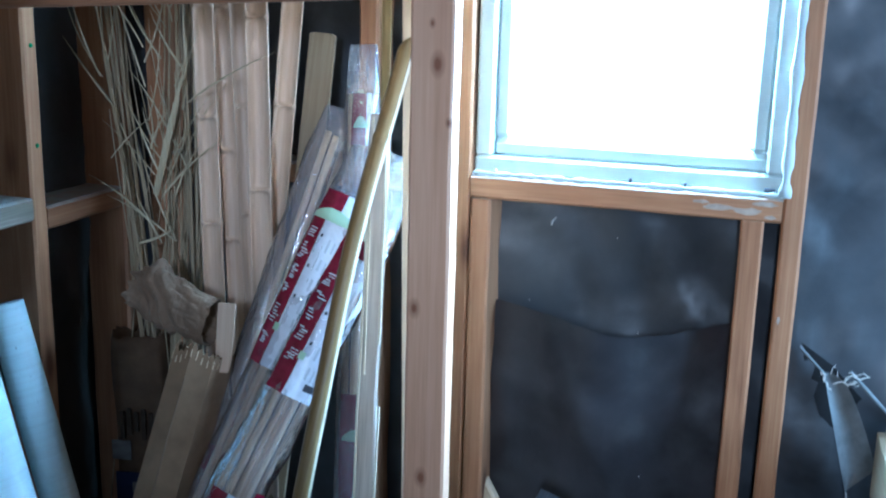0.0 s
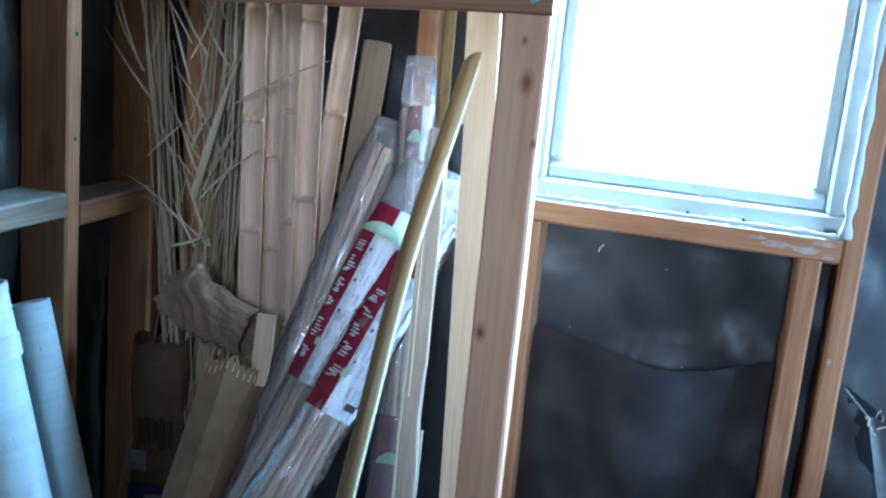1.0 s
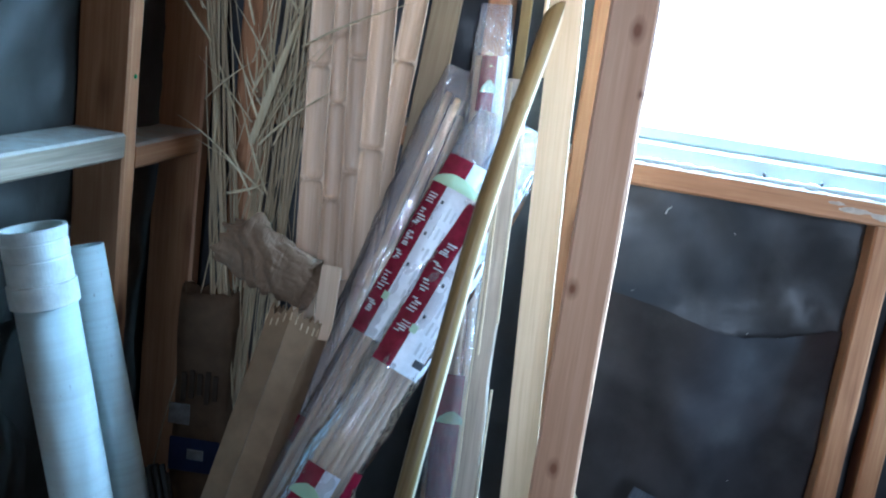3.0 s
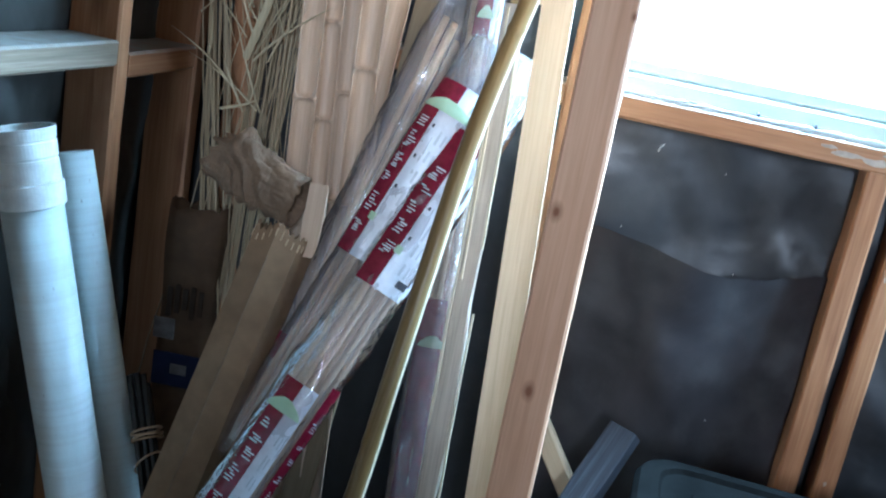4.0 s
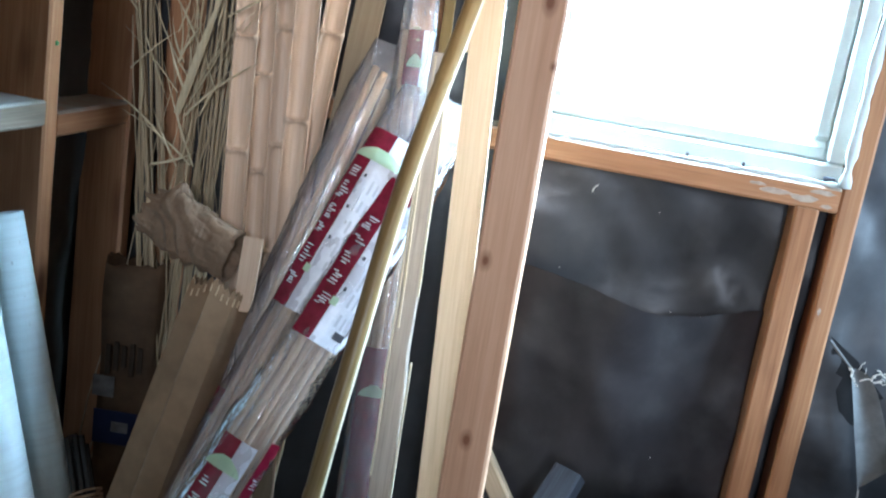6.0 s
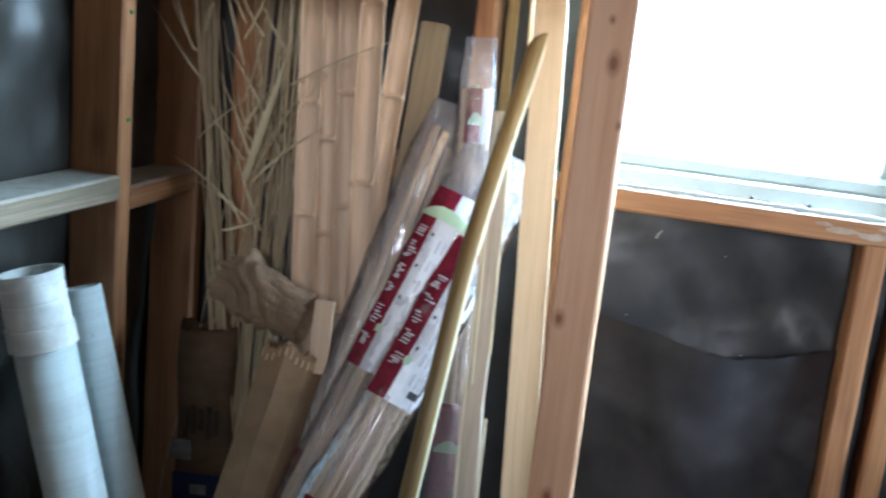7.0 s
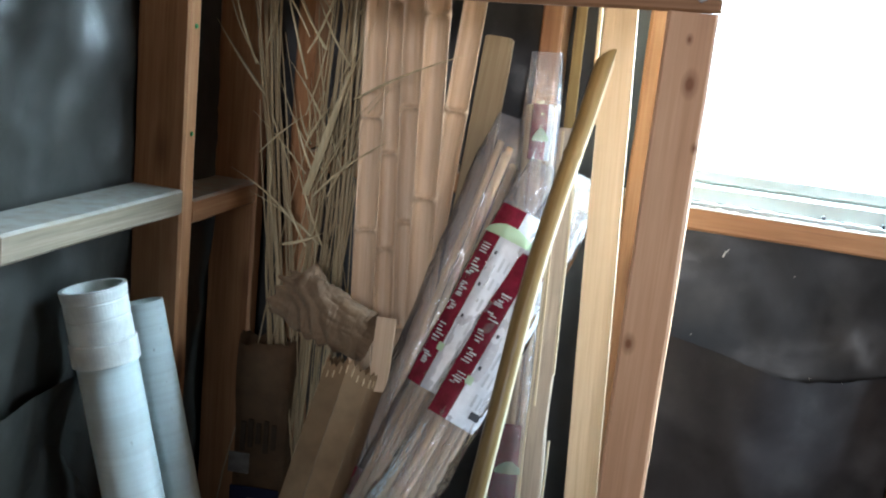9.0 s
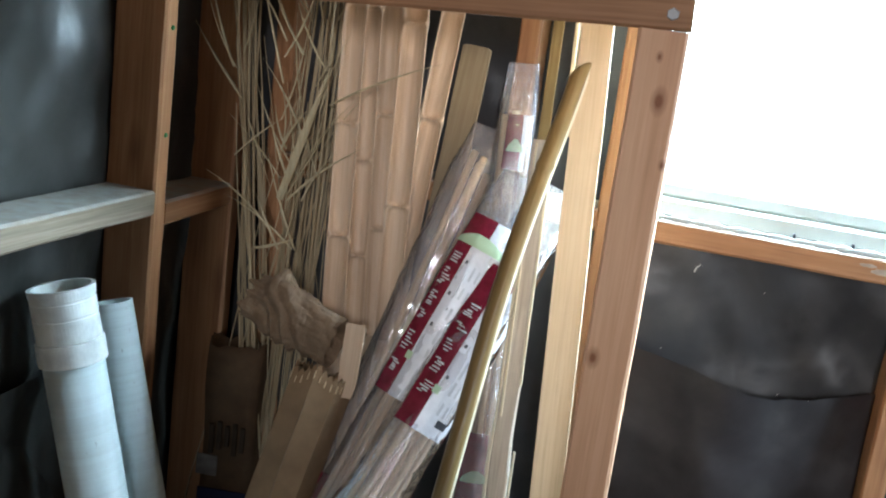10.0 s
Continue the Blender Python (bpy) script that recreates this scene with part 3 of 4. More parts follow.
def bag(name, points, w, d, label, stakes, labels=(), seed=0, end=0.06, front=(0, -1, 0), lean=0.0, inside=False):
    """Stakes in a long clear plastic bag. labels: (from, to, side from, side to, material, name) along the bag and across its front."""
    p1, p0 = Vector(points[0]), Vector(points[1])
    m, length = along(p0, p1, front)
    thing = empty(name, m)
    rng = random.Random(seed)
    for k in range(stakes):
        u = (k + 0.5) / stakes * 2 - 1
        x, y = u * (w / 2 - 0.009) * (1 - lean) + lean * (w / 2 - 0.009), (d / 2 - 0.012) * math.sin(k * 2.4)
        ln = length - end - rng.uniform(0, 0.03)
        st = part("stake", rod(ln, 0.0065, 8, 0.92, 0.002, seed * 9 + k), STAKE, thing, m=pose(x, y, 0.01 + rng.uniform(0, 0.01), rng.uniform(-0.2, 0.2), rng.uniform(-0.2, 0.2), 0), smooth=True)
    seg, n = 28, int(length / 0.012)

    def surf(a, z, off=0.0):
        top = min(1.0, max(0.0, (length - z) / (end * 1.3)))
        flat = 0.08 + 0.92 * top ** 0.7
        wide = 0.78 + 0.22 * top
        q = Vector((math.cos(a) * 2.2, math.sin(a) * 2.2 + seed * 3.7, z * 13))
        wr = 0.12 * noise.noise(q) + 0.09 * abs(noise.noise(q * 2.3)) + 0.025 * noise.noise(Vector((math.cos(a) * 3, math.sin(a) * 3, z * 55 + seed)))
        wr = 0.035 + wr * 0.4 if off else wr + 0.03
        return ((w / 2 * wide * (1 + wr) + off) * math.cos(a), (d / 2 * flat * (1 + 1.3 * wr) + off) * math.sin(a), z)
    rings = [[surf(2 * math.pi * i / seg, length * k / n) for i in range(seg)] for k in range(n + 1)]
    part("film", loft(rings, caps=False), FILM, thing, "clear glossy plastic film", smooth=True)
    for f0, f1, s0, s1, mat, nm in labels:
        a0, a1 = math.pi * (1 + s0), math.pi * (1 + s1)
        nz, na = max(1, int(abs(f1 - f0) / 0.012)), max(2, int((s1 - s0) * 26))
        lift = {"label_sheet": 0.0006, "label_band": 0.0012, "letter_bar": 0.0018}.get(nm, 0.0018) - (0.007 if inside else 0)
        if nm == "leaf_mark":
            nz, mid, half = 6, (a0 + a1) / 2, (a1 - a0) / 2
            rg = [[surf(mid + half * math.sin(math.pi / 2 * (0.12 + 0.88 * k / nz)) * (2 * i / na - 1), length - (f0 + (f1 - f0) * k / nz), lift) for i in range(na + 1)] for k in range(nz + 1)]
            part(nm, loft(rg, closed=False), mat, thing, smooth=True)
            continue
        rg = [[surf(a0 + (a1 - a0) * i / na, length - (f0 + (f1 - f0) * k / nz), lift) for i in range(na + 1)] for k in range(nz + 1)]
        part(nm, loft(rg, closed=False), mat, thing, smooth=True)
    return tagged(thing, label, "bag", "bagged garden stakes")


def sleeve_labels(a, b, left, right, seed, dots=True, leaf=True, band=0.32):
    """A printed sleeve: white sheet, red side band with pale bars, a leaf, dots and rows of print."""
    rng = random.Random(seed)
    L = [(a, b, left, right, PAPER, "label_sheet")]
    wd = right - left
    L.append((a, b, left, left + wd * band, RED, "label_band"))
    L.append((a, a + 0.03, left, left + wd * max(0.55, band), RED, "label_band"))
    if leaf:
        L.append((a + 0.03, a + 0.052, left - 0.05, right - 0.02, GREEN, "leaf_mark"))
    z = a + 0.07
    while z < b - 0.05:
        for q in range(rng.randint(3, 6)):
            lo = rng.uniform(0.2, 0.45) * band
            L.append((z, z + rng.uniform(0.0015, 0.003), left + wd * lo, left + wd * (lo + rng.uniform(0.25, 0.5) * band), PAPER, "letter_bar"))
            z += rng.uniform(0.0035, 0.006)
        z += rng.uniform(0.008, 0.02)
    z = a + 0.08
    while z < b - 0.03:
        L.append((z, z + rng.uniform(0.015, 0.03), left + wd * (band + 0.2), left + wd * (band + 0.24), PALEINK, "print_bar"))
        L.append((z + 0.002, z + 0.022, left + wd * (band + 0.3), left + wd * (band + 0.33), PALEINK, "print_bar"))
        z += 0.036
    if dots:
        for z in (a + 0.075, a + 0.13, a + 0.185):
            L.append((z, z + 0.006, left + wd * (band + 0.04), left + wd * (band + 0.08), INK, "punch_mark"))
    L.append((b - 0.075, b - 0.062, left + wd * 0.3, left + wd * 0.4, GREEN, "green_mark"))
    L.append((b - 0.03, b - 0.018, left + wd * 0.6, left + wd * 0.8, INK, "code_bar"))
    return L



def side_band(a, b, left, right, seed):
    """A red side band with pale strokes."""
    rng = random.Random(seed)
    L = [(a, b, left, right, RED, "label_band")]
    z = a + 0.06
    while z < b - 0.02:
        for q in range(rng.randint(2, 5)):
            L.append((z, z + rng.uniform(0.0012, 0.0025), left + (right - left) * rng.uniform(0.15, 0.4), left + (right - left) * rng.uniform(0.55, 0.85), PAPER, "letter_bar"))
            z += rng.uniform(0.003, 0.006)
        z += rng.uniform(0.01, 0.03)
    return L


BAG = "wooden stakes in clear plastic bag"
A1, A0 = Vector((-0.529, 1.96, 1.241)), Vector((-0.643, 1.752, 0.712))
bag("staked_bag", (A1, drop_to(A1, A0, 0.1)), 0.072, 0.045, BAG + ", unlabelled upper end", 4, [(0.615, 0.66, 0.2, 0.6, RED, "label_band")], 1, lean=0.3)
B1, B0 = Vector((-0.453, 1.905, 1.178)), Vector((-0.568, 1.772, 0.838))
bag("staked_bag", (B1, drop_to(B1, B0, 0.5)), 0.082, 0.05, BAG + " with a red and white sleeve", 6, sleeve_labels(0.085, 0.40, 0.12, 0.88, 3, band=0.36), 2, 0.1)
C1, C0 = Vector((-0.395, 1.925, 1.165)), Vector((-0.608, 1.64, 0.589))
bag("staked_bag", (C1, drop_to(C1, C0, 0.1)), 0.09, 0.056, BAG + " with two red and white sleeves", 7,
    sleeve_labels(0.16, 0.44, 0.25, 0.97, 5, leaf=False, band=0.33) + sleeve_labels(0.62, 0.92, 0.25, 0.66, 6, dots=False, band=0.55) + side_band(0.6, 0.92, 0.76, 0.93, 7), 3, 0.12)
D1, D0 = Vector((-0.491, 1.965, 1.352)), Vector((-0.452, 1.83, 0.725))
bag("staked_bag", (D1, drop_to(D1, D0, 0.05)), 0.062, 0.04, BAG + " standing upright, dark red sleeve", 4,
    [(0.085, 0.175, 0.33, 0.67, RED, "label_band"), (0.085, 0.175, 0.67, 0.8, PAPER, "label_sheet"), (0.125, 0.145, 0.4, 0.72, GREEN, "leaf_mark"), (0.6, 0.95, 0.2, 0.8, RED, "label_band"), (0.66, 0.68, 0.3, 0.9, GREEN, "leaf_mark")], 4, 0.09, inside=True)


def carton():
    """The long corrugated carton with a torn, toothed mouth."""
    p1, p0 = Vector((-0.705, 1.76, 0.835)), Vector((-0.762, 1.62, 0.454))
    foot = drop_to(p1, p0, 0.02)
    m, length = along(foot, p1, (-0.25, -1, 0))
    sec = [(-0.052, 0.01), (-0.03, -0.03), (0.018, -0.042), (0.05, -0.02), (0.052, 0.03), (0.01, 0.05), (-0.04, 0.04)]
    pts = []
    for i, a in enumerate(sec):
        b = sec[(i + 1) % len(sec)]
        for k in range(8):
            pts.append((a[0] + (b[0] - a[0]) * k / 8, a[1] + (b[1] - a[1]) * k / 8))
    rings = []
    for k in range(15):
        z = length * k / 14
        rings.append([(x * (1 + 0.03 * noise.noise((x * 30, y * 30, z * 5))), y * (1 + 0.03 * noise.noise((x * 30, y * 30 + 4, z * 5))),
                       z + (0.009 * (i % 2) + 0.02 * noise.noise((x * 25, y * 25, 3)) if k == 14 else 0)) for i, (x, y) in enumerate(pts)])
    rings.append([(x * 0.93, y * 0.93, z - 0.001) for x, y, z in rings[-1]])
    rings.append([(x * 0.93, y * 0.93, length - 0.3) for x, y in pts])
    thing = empty("long_carton", m)
    part("carton_body", loft(rings), KRAFT, thing)
    rim = rings[14]
    for i in range(4, 27, 2):
        x, y, z = rim[i]
        part("torn_flute", timber(0.011 + 0.009 * abs(noise.noise((i * 1.7, 0, 0))), 0.0018, 0.0016, i), STAKE, thing, "pale torn edge of corrugated card", pose(x * 1.012, y * 1.012, z - 0.016))
    part("crease", timber(length - 0.05, 0.0016, 0.0016, 3), KRAFT_PAPER, thing, "", pose(0.0185, -0.0424, 0.01))
    return tagged(thing, "long brown corrugated carton with a torn toothed mouth", "carton")


carton()


def crumpled_paper():
    """A crushed kraft sleeve: a ragged flared end, a tuft standing up, and folds across it."""
    rings = []
    n, seg = 64, 60
    for k in range(n + 1):
        u = k / n
        flare = 0.043 - 0.006 * math.exp(-((u - 0.62) / 0.2) ** 2) + 0.004 * u
        ring = []
        for i in range(seg):
            a = 2 * math.pi * i / seg
            c, q = math.cos(a), math.sin(a)
            p = Vector((c * 1.2, q * 1.2, u * 2.4))
            phase = u * 4.2 - 0.8 * c + 1.1 * noise.noise(p * 0.8)
            deep = 0.15 + 0.85 * math.sin(math.pi * min(1, max(0, (u - 0.12) / 0.7)))
            fold = 0.32 * deep * (abs((phase % 1.0) - 0.5) * 2) ** 0.7 - 0.1 * deep
            tuft = 0.025 * max(0, -c) ** 3 * math.exp(-((u - 0.3) / 0.12) ** 2) + 0.017 * max(0, -c) ** 2 * math.exp(-((u - 0.62) / 0.24) ** 2)
            rr = flare * (0.88 + fold + 0.16 * noise.noise(p) + 0.14 * abs(noise.noise(p * 2.6)) + 0.02 * noise.noise(p * 6)) + tuft
            rag = 0.02 * noise.noise(Vector((c * 2.5, q * 2.5, 4))) + 0.006 * noise.noise(Vector((c * 9, q * 9, 2)))
            ring.append((rr * c, 0.62 * rr * q - 0.01 * math.sin(math.pi * u), 0.172 * u + rag * (max(0, 1 - 5 * u) + 0.25 * max(0, 5 * u - 4))))
        rings.append(ring)
    for edge in (0, -1):
        inner = [[(x * f, y * f, z + (g if edge == 0 else -g)) for x, y, z in rings[edge]] for f, g in ((0.93, 0.002), (0.8, 0.04))]
        rings = inner[::-1] + rings if edge == 0 else rings + inner
    m, length = along((-0.853, 1.80, 0.925), (-0.68, 1.775, 0.88))
    return tagged(part("crumpled_paper", loft(rings), KRAFT_PAPER, m=m), "crumpled brown kraft paper stuffed over the carton", "paper")


crumpled_paper()
stick("short_batten", (-0.657, 1.77, 0.925), (-0.652, 1.742, 0.812), 0.032, 0.004, BAMBOO, "short pale wooden batten with a pointed end", "batten", 61, tip=0.05)


def sack():
    rings = []
    n = 24
    for k in range(n + 1):
        z = 0.8 * k / n
        ring = []
        for i in range(24):
            a = 2 * math.pi * i / 24
            c, s = math.cos(a), math.sin(a)
            sq = 1 / max(abs(c), abs(s)) ** 0.6
            w = 1 + 0.12 * noise.noise((c * 2, s * 2, z * 7))
            ring.append((0.052 * c * sq * w, 0.035 * s * sq * w, z + (0.02 * noise.noise((c * 3, s * 3, 5)) if k == n else 0)))
        rings.append(ring)
    rings.append([(x * 0.9, y * 0.9, z - 0.002) for x, y, z in rings[-1]])
    rings.append([(x * 0.9, y * 0.9, z - 0.1) for x, y, z in rings[-1]])
    thing = empty("paper_sack", pose(-0.915, 1.915, 0.005, 1, 0, 10))
    part("sack_body", loft(rings), SACK, thing, smooth=True)
    part("sack_label", box(-0.045, 0.045, -0.047, -0.044, 0.465, 0.53, 0.001), BLUE, thing, "dark blue printed label")
    part("label_patch", box(-0.012, 0.018, -0.0485, -0.0465, 0.49, 0.51, 0.001), TAPE, thing, "pale printed patch")
    for k in range(5):
        part("print_bar", box(-0.03 + 0.014 * k, -0.022 + 0.014 * k, -0.048, -0.044, 0.6 + 0.008 * (k % 3), 0.655 + 0.006 * (k % 2)), SACK_INK, thing)
    part("tape_patch", box(-0.05, -0.012, -0.0465, -0.0438, 0.555, 0.595, 0.001), TAPE, thing, "greyish clear tape")
    return tagged(thing, "dark brown paper sack with a blue label in the corner", "sack")


sack()


def rods_bundle():
    m, length = along((-0.605, 1.46, 0.01), (-0.893, 1.70, 0.565))
    thing = empty("rod_bundle", m)
    rng = random.Random(8)
    for k in range(8):
        a = k * 2.4
        r = 0.005 + 0.0019 * k
        part("rod", rod(length - rng.uniform(0, 0.03), 0.0052, 10), BLACK, thing, m=pose(r * math.cos(a), r * math.sin(a), 0), smooth=True)
    for z, t in ((length - 0.098, 6), (length - 0.103, -5), (length - 0.108, 10), (length - 0.112, 3), (length - 0.15, 30)):
        pts = [(0.0245 * math.cos(2 * math.pi * i / 20), 0.0245 * math.sin(2 * math.pi * i / 20), z + math.tan(radians(t)) * 0.0245 * math.cos(2 * math.pi * i / 20 + 0.4)) for i in range(21)]
        part("rubber_band", tube_path(pts, 0.0019), RUBBER, thing, "tan rubber band", smooth=True)
    return tagged(thing, "bundle of thin black rods held by rubber bands", "rods")


rods_bundle()


def blade(thing, p, d, ln, wd, bend):
    """One dry leaf from p along d, bending to the side."""
    d = d.normalized()
    s = d.cross(Vector((0, -1, 0))).normalized()
    rows = []
    for i in range(8):
        u = i / 7
        c = p + d * ln * u + s * bend * ln * u * u * 2
        h = wd * (0.35 + 0.65 * math.sin(math.pi * min(1, u * 0.8 + 0.2))) * (1 - u) ** 0.3
        rows.append([c - s * h, c + Vector((0, 0.0012, 0)), c + s * h])
    return part("reed_leaf", loft(rows, closed=False), LEAF, thing)


def reeds():
    """The dry reed sheaf: every stem its own part."""
    thing = empty("reed_sheaf", pose(-0.84, 1.92, 0))
    rng = random.Random(11)
    for k in range(60):
        # a close bunch leaning one way, a looser one beside it, and a few strays across
        if k < 16:
            mid, slope, r = -0.088 + rng.uniform(-0.016, 0.016), -0.11 + rng.uniform(-0.05, 0.035), rng.uniform(0.002, 0.0046)
        elif k < 50:
            u = (k - 16 + rng.random()) / 34
            mid, slope, r = -0.025 + 0.078 * u + rng.uniform(-0.006, 0.006), 0.07 - 0.08 * u + rng.uniform(-0.04, 0.05), rng.choice((0.0014, 0.0019, 0.0026, 0.0034, 0.004))
        else:
            mid, slope, r = rng.uniform(-0.06, 0.04), rng.choice((-1, 1)) * rng.uniform(0.1, 0.26), rng.uniform(0.001, 0.002)
        y1, y0 = rng.uniform(-0.025, 0.05), rng.uniform(-0.03, 0.03)
        z1 = rng.uniform(1.2, 1.85) if k < 50 else rng.uniform(1.15, 1.4)
        m, length = along((mid - slope * 1.04, y0, 0.01), (mid + slope * (z1 - 1.05), y1, z1))
        part("reed_stem", rod(length, r, 6, 0.5, rng.uniform(0.004, 0.016), k, 0.1), REED, thing, m=m, smooth=True)
    for k in range(46):
        # dry leaves: narrow blades, mostly steep, a few bent across
        z = rng.uniform(0.98, 1.42)
        x = rng.uniform(-0.035, 0.05) if k % 9 else -0.088 - 0.11 * (z - 1.05) + rng.uniform(-0.01, 0.01)
        ln = rng.uniform(0.06, 0.22)
        a = radians(rng.choice((1, -1)) * rng.uniform(6, 48))
        d = Vector((math.sin(a), -0.08, math.cos(a)))
        blade(thing, Vector((x, rng.uniform(-0.05, -0.01), z)), d, ln, rng.uniform(0.0008, 0.0028), rng.uniform(-0.13, 0.13))
    blade(thing, Vector((-0.104, -0.02, 1.225)), Vector((-0.69, 0, 0.73)), 0.16, 0.0032, 0.03)
    blade(thing, Vector((0.06, -0.05, 1.245)), Vector((0.82, -0.3, 0.5)), 0.24, 0.0022, 0.05)
    blade(thing, Vector((-0.016, -0.04, 1.075)), Vector((0.3, -0.05, 0.95)), 0.25, 0.008, 0.0)
    blade(thing, Vector((-0.05, -0.045, 0.985)), Vector((0.95, -0.05, 0.25)), 0.085, 0.003, -0.08)
    blade(thing, Vector((-0.09, -0.03, 1.2)), Vector((0.45, -0.05, -0.9)), 0.12, 0.002, 0.0)
    return tagged(thing, "sheaf of dry straw-coloured reeds with brittle leaves", "reeds")


reeds()

stick("grey_plank", (-0.36, 1.48, 0.01), (-0.112, 1.93, 0.588), 0.052, 0.035, BLUEGREY, "weathered blue-grey offcut plank leaning on the wall", "plank", 71, (-0.4, -1, 0.5), wob=0.004)
stick("broken_stick", (-0.158, 1.96, 0.40), (-0.283, 2.055, 0.535), 0.037, 0.024, PALE, "broken pale wooden stick under the window", "stick", 72)


def bin_():
    thing = empty("storage_bin", pose(0.195, 1.49, 0))

    def rrect(w, d, r, z, seg=6):
        out = []
        for cx, cy, a0 in ((w / 2 - r, d / 2 - r, 0), (-w / 2 + r, d / 2 - r, 90), (-w / 2 + r, -d / 2 + r, 180), (w / 2 - r, -d / 2 + r, 270)):
            for i in range(seg + 1):
                a = radians(a0 + 90 * i / seg)
                out.append((cx + r * math.cos(a), cy + r * math.sin(a), z))
        return out
    part("bin_body", loft([rrect(0.46, 0.48, 0.04, 0.002), rrect(0.5, 0.54, 0.05, 0.58)]), BIN, thing, smooth=False)
    part("lid", loft([rrect(0.55, 0.59, 0.06, 0.567), rrect(0.56, 0.6, 0.06, 0.574), rrect(0.56, 0.6, 0.06, 0.614), rrect(0.545, 0.585, 0.055, 0.626), rrect(0.51, 0.55, 0.05, 0.630), rrect(0.49, 0.53, 0.045, 0.630),
                      rrect(0.48, 0.52, 0.04, 0.623), rrect(0.40, 0.44, 0.04, 0.623), rrect(0.39, 0.43, 0.035, 0.629)]), BIN, thing, smooth=False)
    return tagged(thing, "dark grey plastic storage bin with a closed moulded lid", "bin")


bin_()


def crate():
    thing = empty("wooden_crate", pose(0.64, 1.8, 0))
    for x in (-0.22, 0.22):
        for y in (-0.12, 0.12):
            part("corner_post", timber(0.8, 0.03, 0.03, 5), SLAT, thing, m=pose(x, y, 0))
    for k in range(6):
        for y, t in ((-0.141, 0), (0.141, 0)):
            part("slat", timber(0.47, 0.11, 0.012, k), SLAT, thing, m=pose(-0.235, y, 0.07 + 0.132 * k, 0, 90, 0))
        for x in (-0.241, 0.241):
            part("slat", timber(0.27, 0.012, 0.11, k + 9), SLAT, thing, m=pose(x, 0.135, 0.07 + 0.132 * k, 90, 0, 0))
    return tagged(thing, "pale slatted wooden crate by the torn paper", "crate")


crate()


def flap():
    """Torn tar paper hanging loose by the window stud, with pale threads."""
    thing = empty("torn_flap", pose(0.325, 2.045, 0.83))
    # no hole is cut: a flat dark sheet paints the tear's shade
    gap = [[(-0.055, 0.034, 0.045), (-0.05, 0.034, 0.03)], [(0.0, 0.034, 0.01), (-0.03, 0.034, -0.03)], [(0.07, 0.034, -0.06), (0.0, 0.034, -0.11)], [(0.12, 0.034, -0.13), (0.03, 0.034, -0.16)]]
    part("torn_gap", loft(gap, closed=False), GAP_SHADE, thing, "near-black sheet painted as the shaded gap of the tear")
    rows = []
    for k in range(14):
        s = k / 13
        l, q = -0.012 + 0.055 * s, 0.012 + 0.085 * s ** 0.7 - 0.05 * max(0, s - 0.8) / 0.2
        rows.append([(l + (q - l) * i / 5, 0.012 - 0.028 * s + 0.008 * math.sin(i * 0.9) + 0.004 * noise.noise((i, s * 5, 1)), -0.205 * s + 0.02 * (i / 5) * s) for i in range(6)])
    part("paper_strip", loft(rows, closed=False), TAR_BACK, thing, "pale grey back of the torn strip", smooth=True)
    for a, b, w in (((-0.055, 0.02, 0.04), (-0.008, 0.01, -0.004), 0.006), ((0.03, 0.02, 0.005), (0.11, 0.02, -0.075), 0.008)):
        a, b = Vector(a), Vector(b)
        n = Vector((0.6, 0, 0.8))
        part("curled_edge", loft([[a + (b - a) * t - n * w * 0.5 * math.sin(math.pi * min(1, t + 0.1)), a + (b - a) * t + Vector((0, -0.006, 0)), a + (b - a) * t + n * w * 0.5] for t in (0, 0.25, 0.5, 0.75, 1)], closed=False), TAR_BACK, thing, smooth=True)
    rng = random.Random(4)
    for k in range(11):
        p = Vector((rng.uniform(-0.02, 0.03), 0.004, rng.uniform(-0.015, 0.012)))
        d = Vector((rng.uniform(-0.01, 0.04), rng.uniform(-0.01, 0), rng.uniform(-0.015, 0.02)))
        part("thread", tube_path([p + d * (i / 5) + Vector((0, 0, 0.003 * math.sin(i * 1.7 + k))) for i in range(6)], rng.uniform(0.0006, 0.0022), 5), FIBRE, thing, "pale frayed thread")
    part("thread", tube_path([(0.043, -0.014, -0.2), (0.045, -0.015, -0.215), (0.044, -0.015, -0.23)], 0.0014, 5), FIBRE, thing)
    return tagged(thing, "torn hanging flap of tar paper with pale threads", "torn paper", kind="structure")


flap()


# ---- small things ----


def bead(name, points, r, material, label, seed, jag=0.5):
    """An uneven bead or smear along points."""
    rng = random.Random(seed)
    rings = []
    pts = [Vector(p) for p in points]
    n = 60
    for k in range(n + 1):
        u = k / n * (len(pts) - 1)
        i = min(int(u), len(pts) - 2)
        p = pts[i].lerp(pts[i + 1], u - i)
        q = r * (1 + jag * rng.uniform(-1, 1))
        t = (pts[-1] - pts[0]).normalized()
        a = Vector((0, -1, 0))
        b = t.cross(a).normalized()
        rings.append([p + (a * math.cos(2 * math.pi * m / 8) * 0.5 + b * math.sin(2 * math.pi * m / 8)) * q for m in range(8)])
    return part(name, loft(rings), material, win, label, smooth=True)


bead("caulk_bead", [(-0.30, 2.0, 1.139), (0.217, 2.0, 1.137)], 0.004, WHITE, "ragged white caulk", 1)
bead("caulk_bead", [(0.219, 1.999, 1.135), (0.219, 1.999, 1.9)], 0.008, WHITE, "ragged white caulk", 2, 0.35)
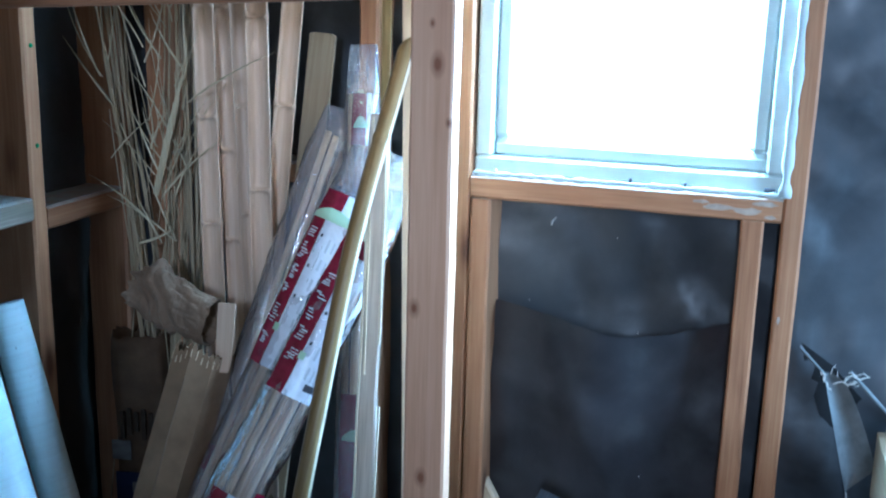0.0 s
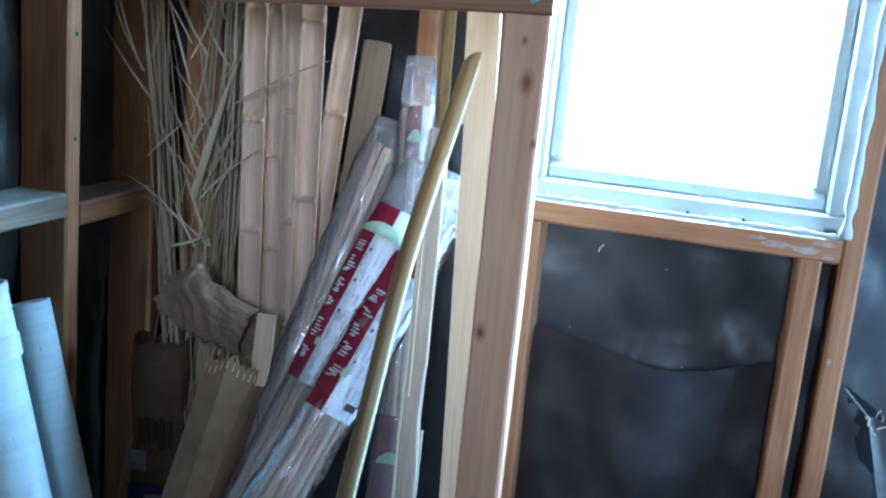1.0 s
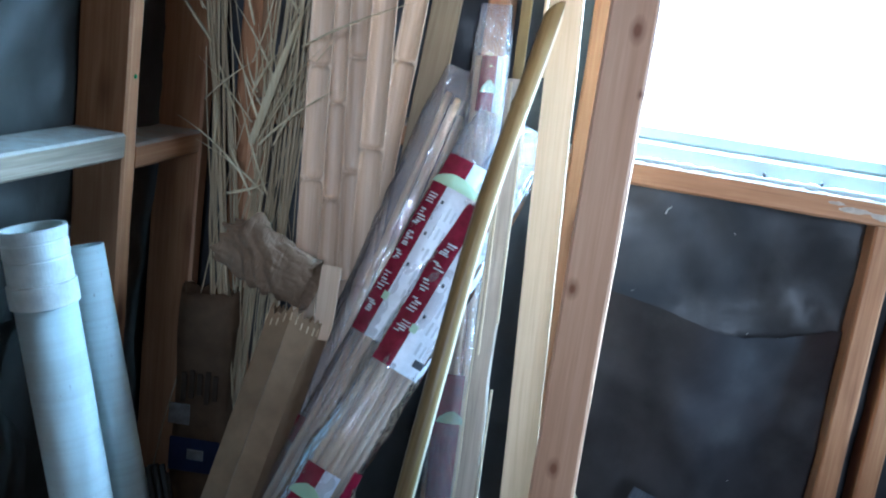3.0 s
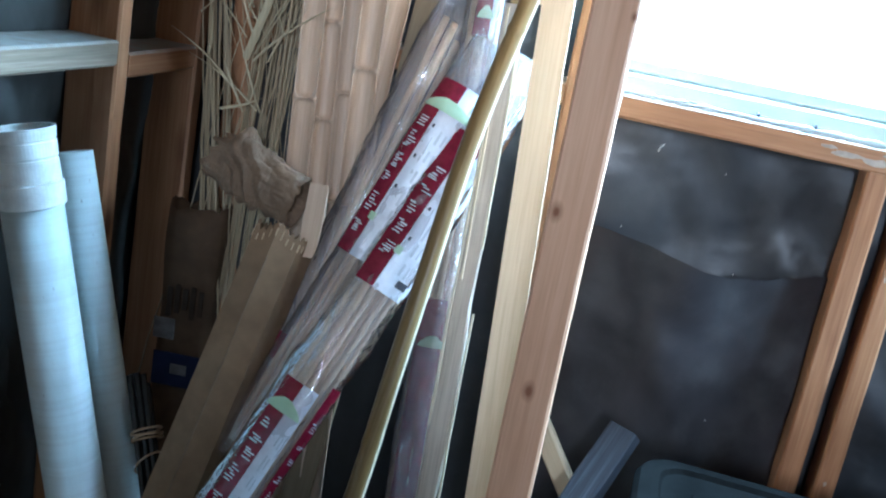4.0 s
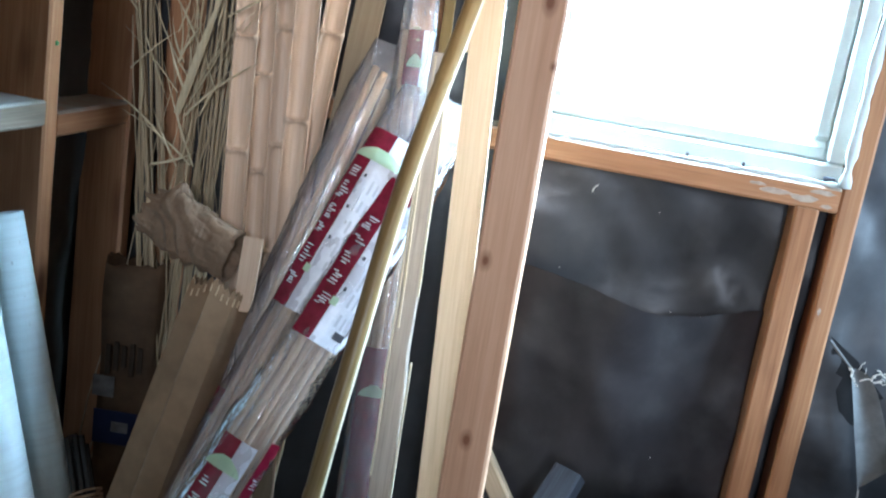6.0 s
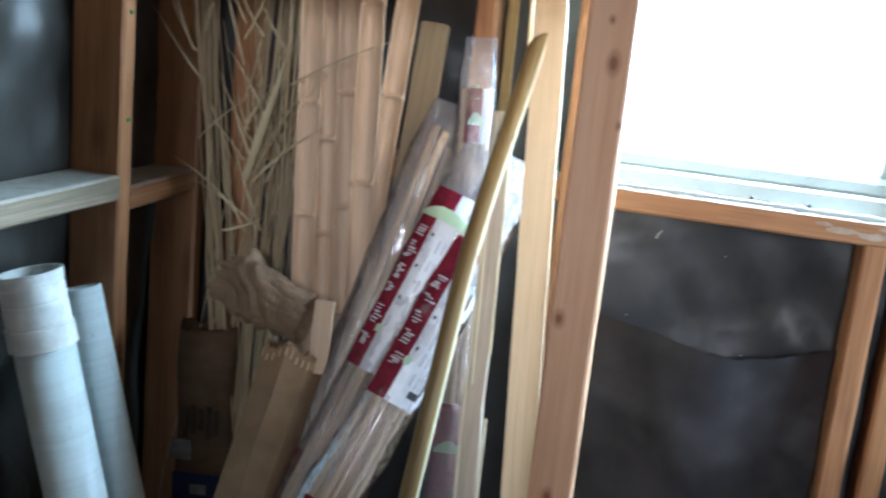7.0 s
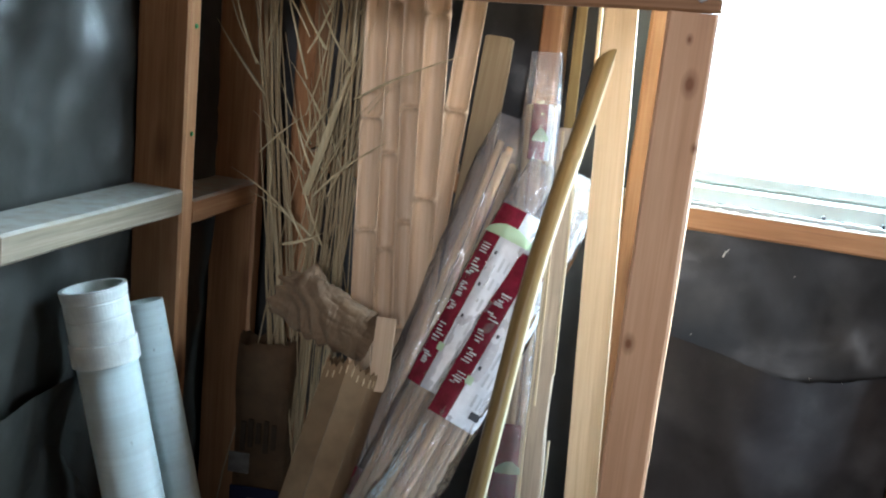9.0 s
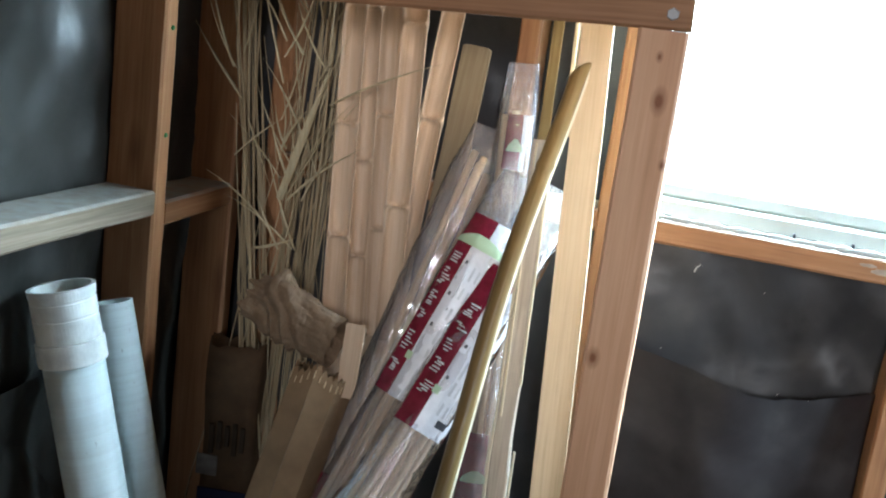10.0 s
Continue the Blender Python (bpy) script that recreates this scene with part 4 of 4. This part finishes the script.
for x, w in ((-0.265, 0.006), (-0.03, 0.005), (0.187, 0.018), (0.06, 0.004)):
    part("frame_bracket", box(x, x + w, 2.002, 2.012, 1.14, 1.147, 0.001), INK if x != -0.265 else WHITE, win, "small dark clip on the frame")

stud_side = [o for o in scene.objects if o.name.startswith("wall_stud") and abs(o.matrix_basis.translation.y - 1.755) < 0.001][0]
for z in (1.17, 1.338):
    bm = bmesh.new()
    bmesh.ops.create_cone(bm, cap_ends=True, segments=10, radius1=0.0045, radius2=0.003, depth=0.003, matrix=pose(-1.004, 1.757, z, 0, 90, 0))
    ob = part("green_tack", bm, GREEN_TACK, stud_side, "small green plastic tack")
    ob.matrix_parent_inverse = stud_side.matrix_basis.inverted()

rng = random.Random(21)
for k, (x, y, z) in enumerate(((-0.165, 2.068, 1.052), (-0.05, 2.066, 1.03), (-0.2, 2.05, 0.905), (0.0, 2.03, 0.872), (0.05, 2.035, 0.872), (-0.1, 2.05, 0.66), (0.02, 2.04, 0.6), (-0.21, 2.05, 0.75))):
    big = 0.011 if k == 0 else rng.uniform(0.0012, 0.0025)
    pts = [Vector((x, y, z)) + Vector((big * (u - 0.5) * 0.7, -0.003 * math.sin(3 * u), big * (u - 0.5) * 1.6 + 0.3 * big * math.sin(5 * u))) for u in (0, 0.25, 0.5, 0.75, 1)]
    tagged(part("paper_scrap", tube_path(pts, 0.0014 if k == 0 else 0.0006, 5), FIBRE), "tiny pale curled scrap stuck on tar paper", "scrap", "scraps on the tar paper")


def smear(parent, x, y, z, w, h, seed):
    """A thin ragged daub of white paint on a front face."""
    rng = random.Random(seed)
    bm = bmesh.new()
    front = [bm.verts.new((x + w * (0.6 + 0.4 * rng.random()) * math.cos(2 * math.pi * i / 14), y, z + h * (0.5 + 0.5 * rng.random()) * math.sin(2 * math.pi * i / 14))) for i in range(14)]
    f = bm.faces.new(front)
    got = bmesh.ops.extrude_face_region(bm, geom=[f])
    for v in [g for g in got["geom"] if isinstance(g, bmesh.types.BMVert)]:
        v.co.y += 0.0025
    ob = part("paint_smear", bm, DUSTY, parent, "thin ragged smear of old white paint")
    ob.matrix_parent_inverse = parent.matrix_basis.inverted()
    return ob


sill = bpy.data.objects["window_sill_plate"]
for k, (x, z, w, h) in enumerate(((0.12, 1.112, 0.03, 0.006), (0.165, 1.108, 0.028, 0.008), (0.19, 1.122, 0.022, 0.006), (0.09, 1.119, 0.016, 0.004), (0.2, 1.101, 0.012, 0.004))):
    smear(sill, x, 1.9985, z, w, h, k)
king = [o for o in scene.objects if o.name.startswith("wall_stud") and abs(o.matrix_basis.translation.x - 0.236) < 0.001][0]
for k, (x, z, w, h) in enumerate(((0.229, 0.93, 0.003, 0.008), (0.234, 0.56, 0.003, 0.006))):
    smear(king, x, 1.9985, z, w, h, 20 + k)
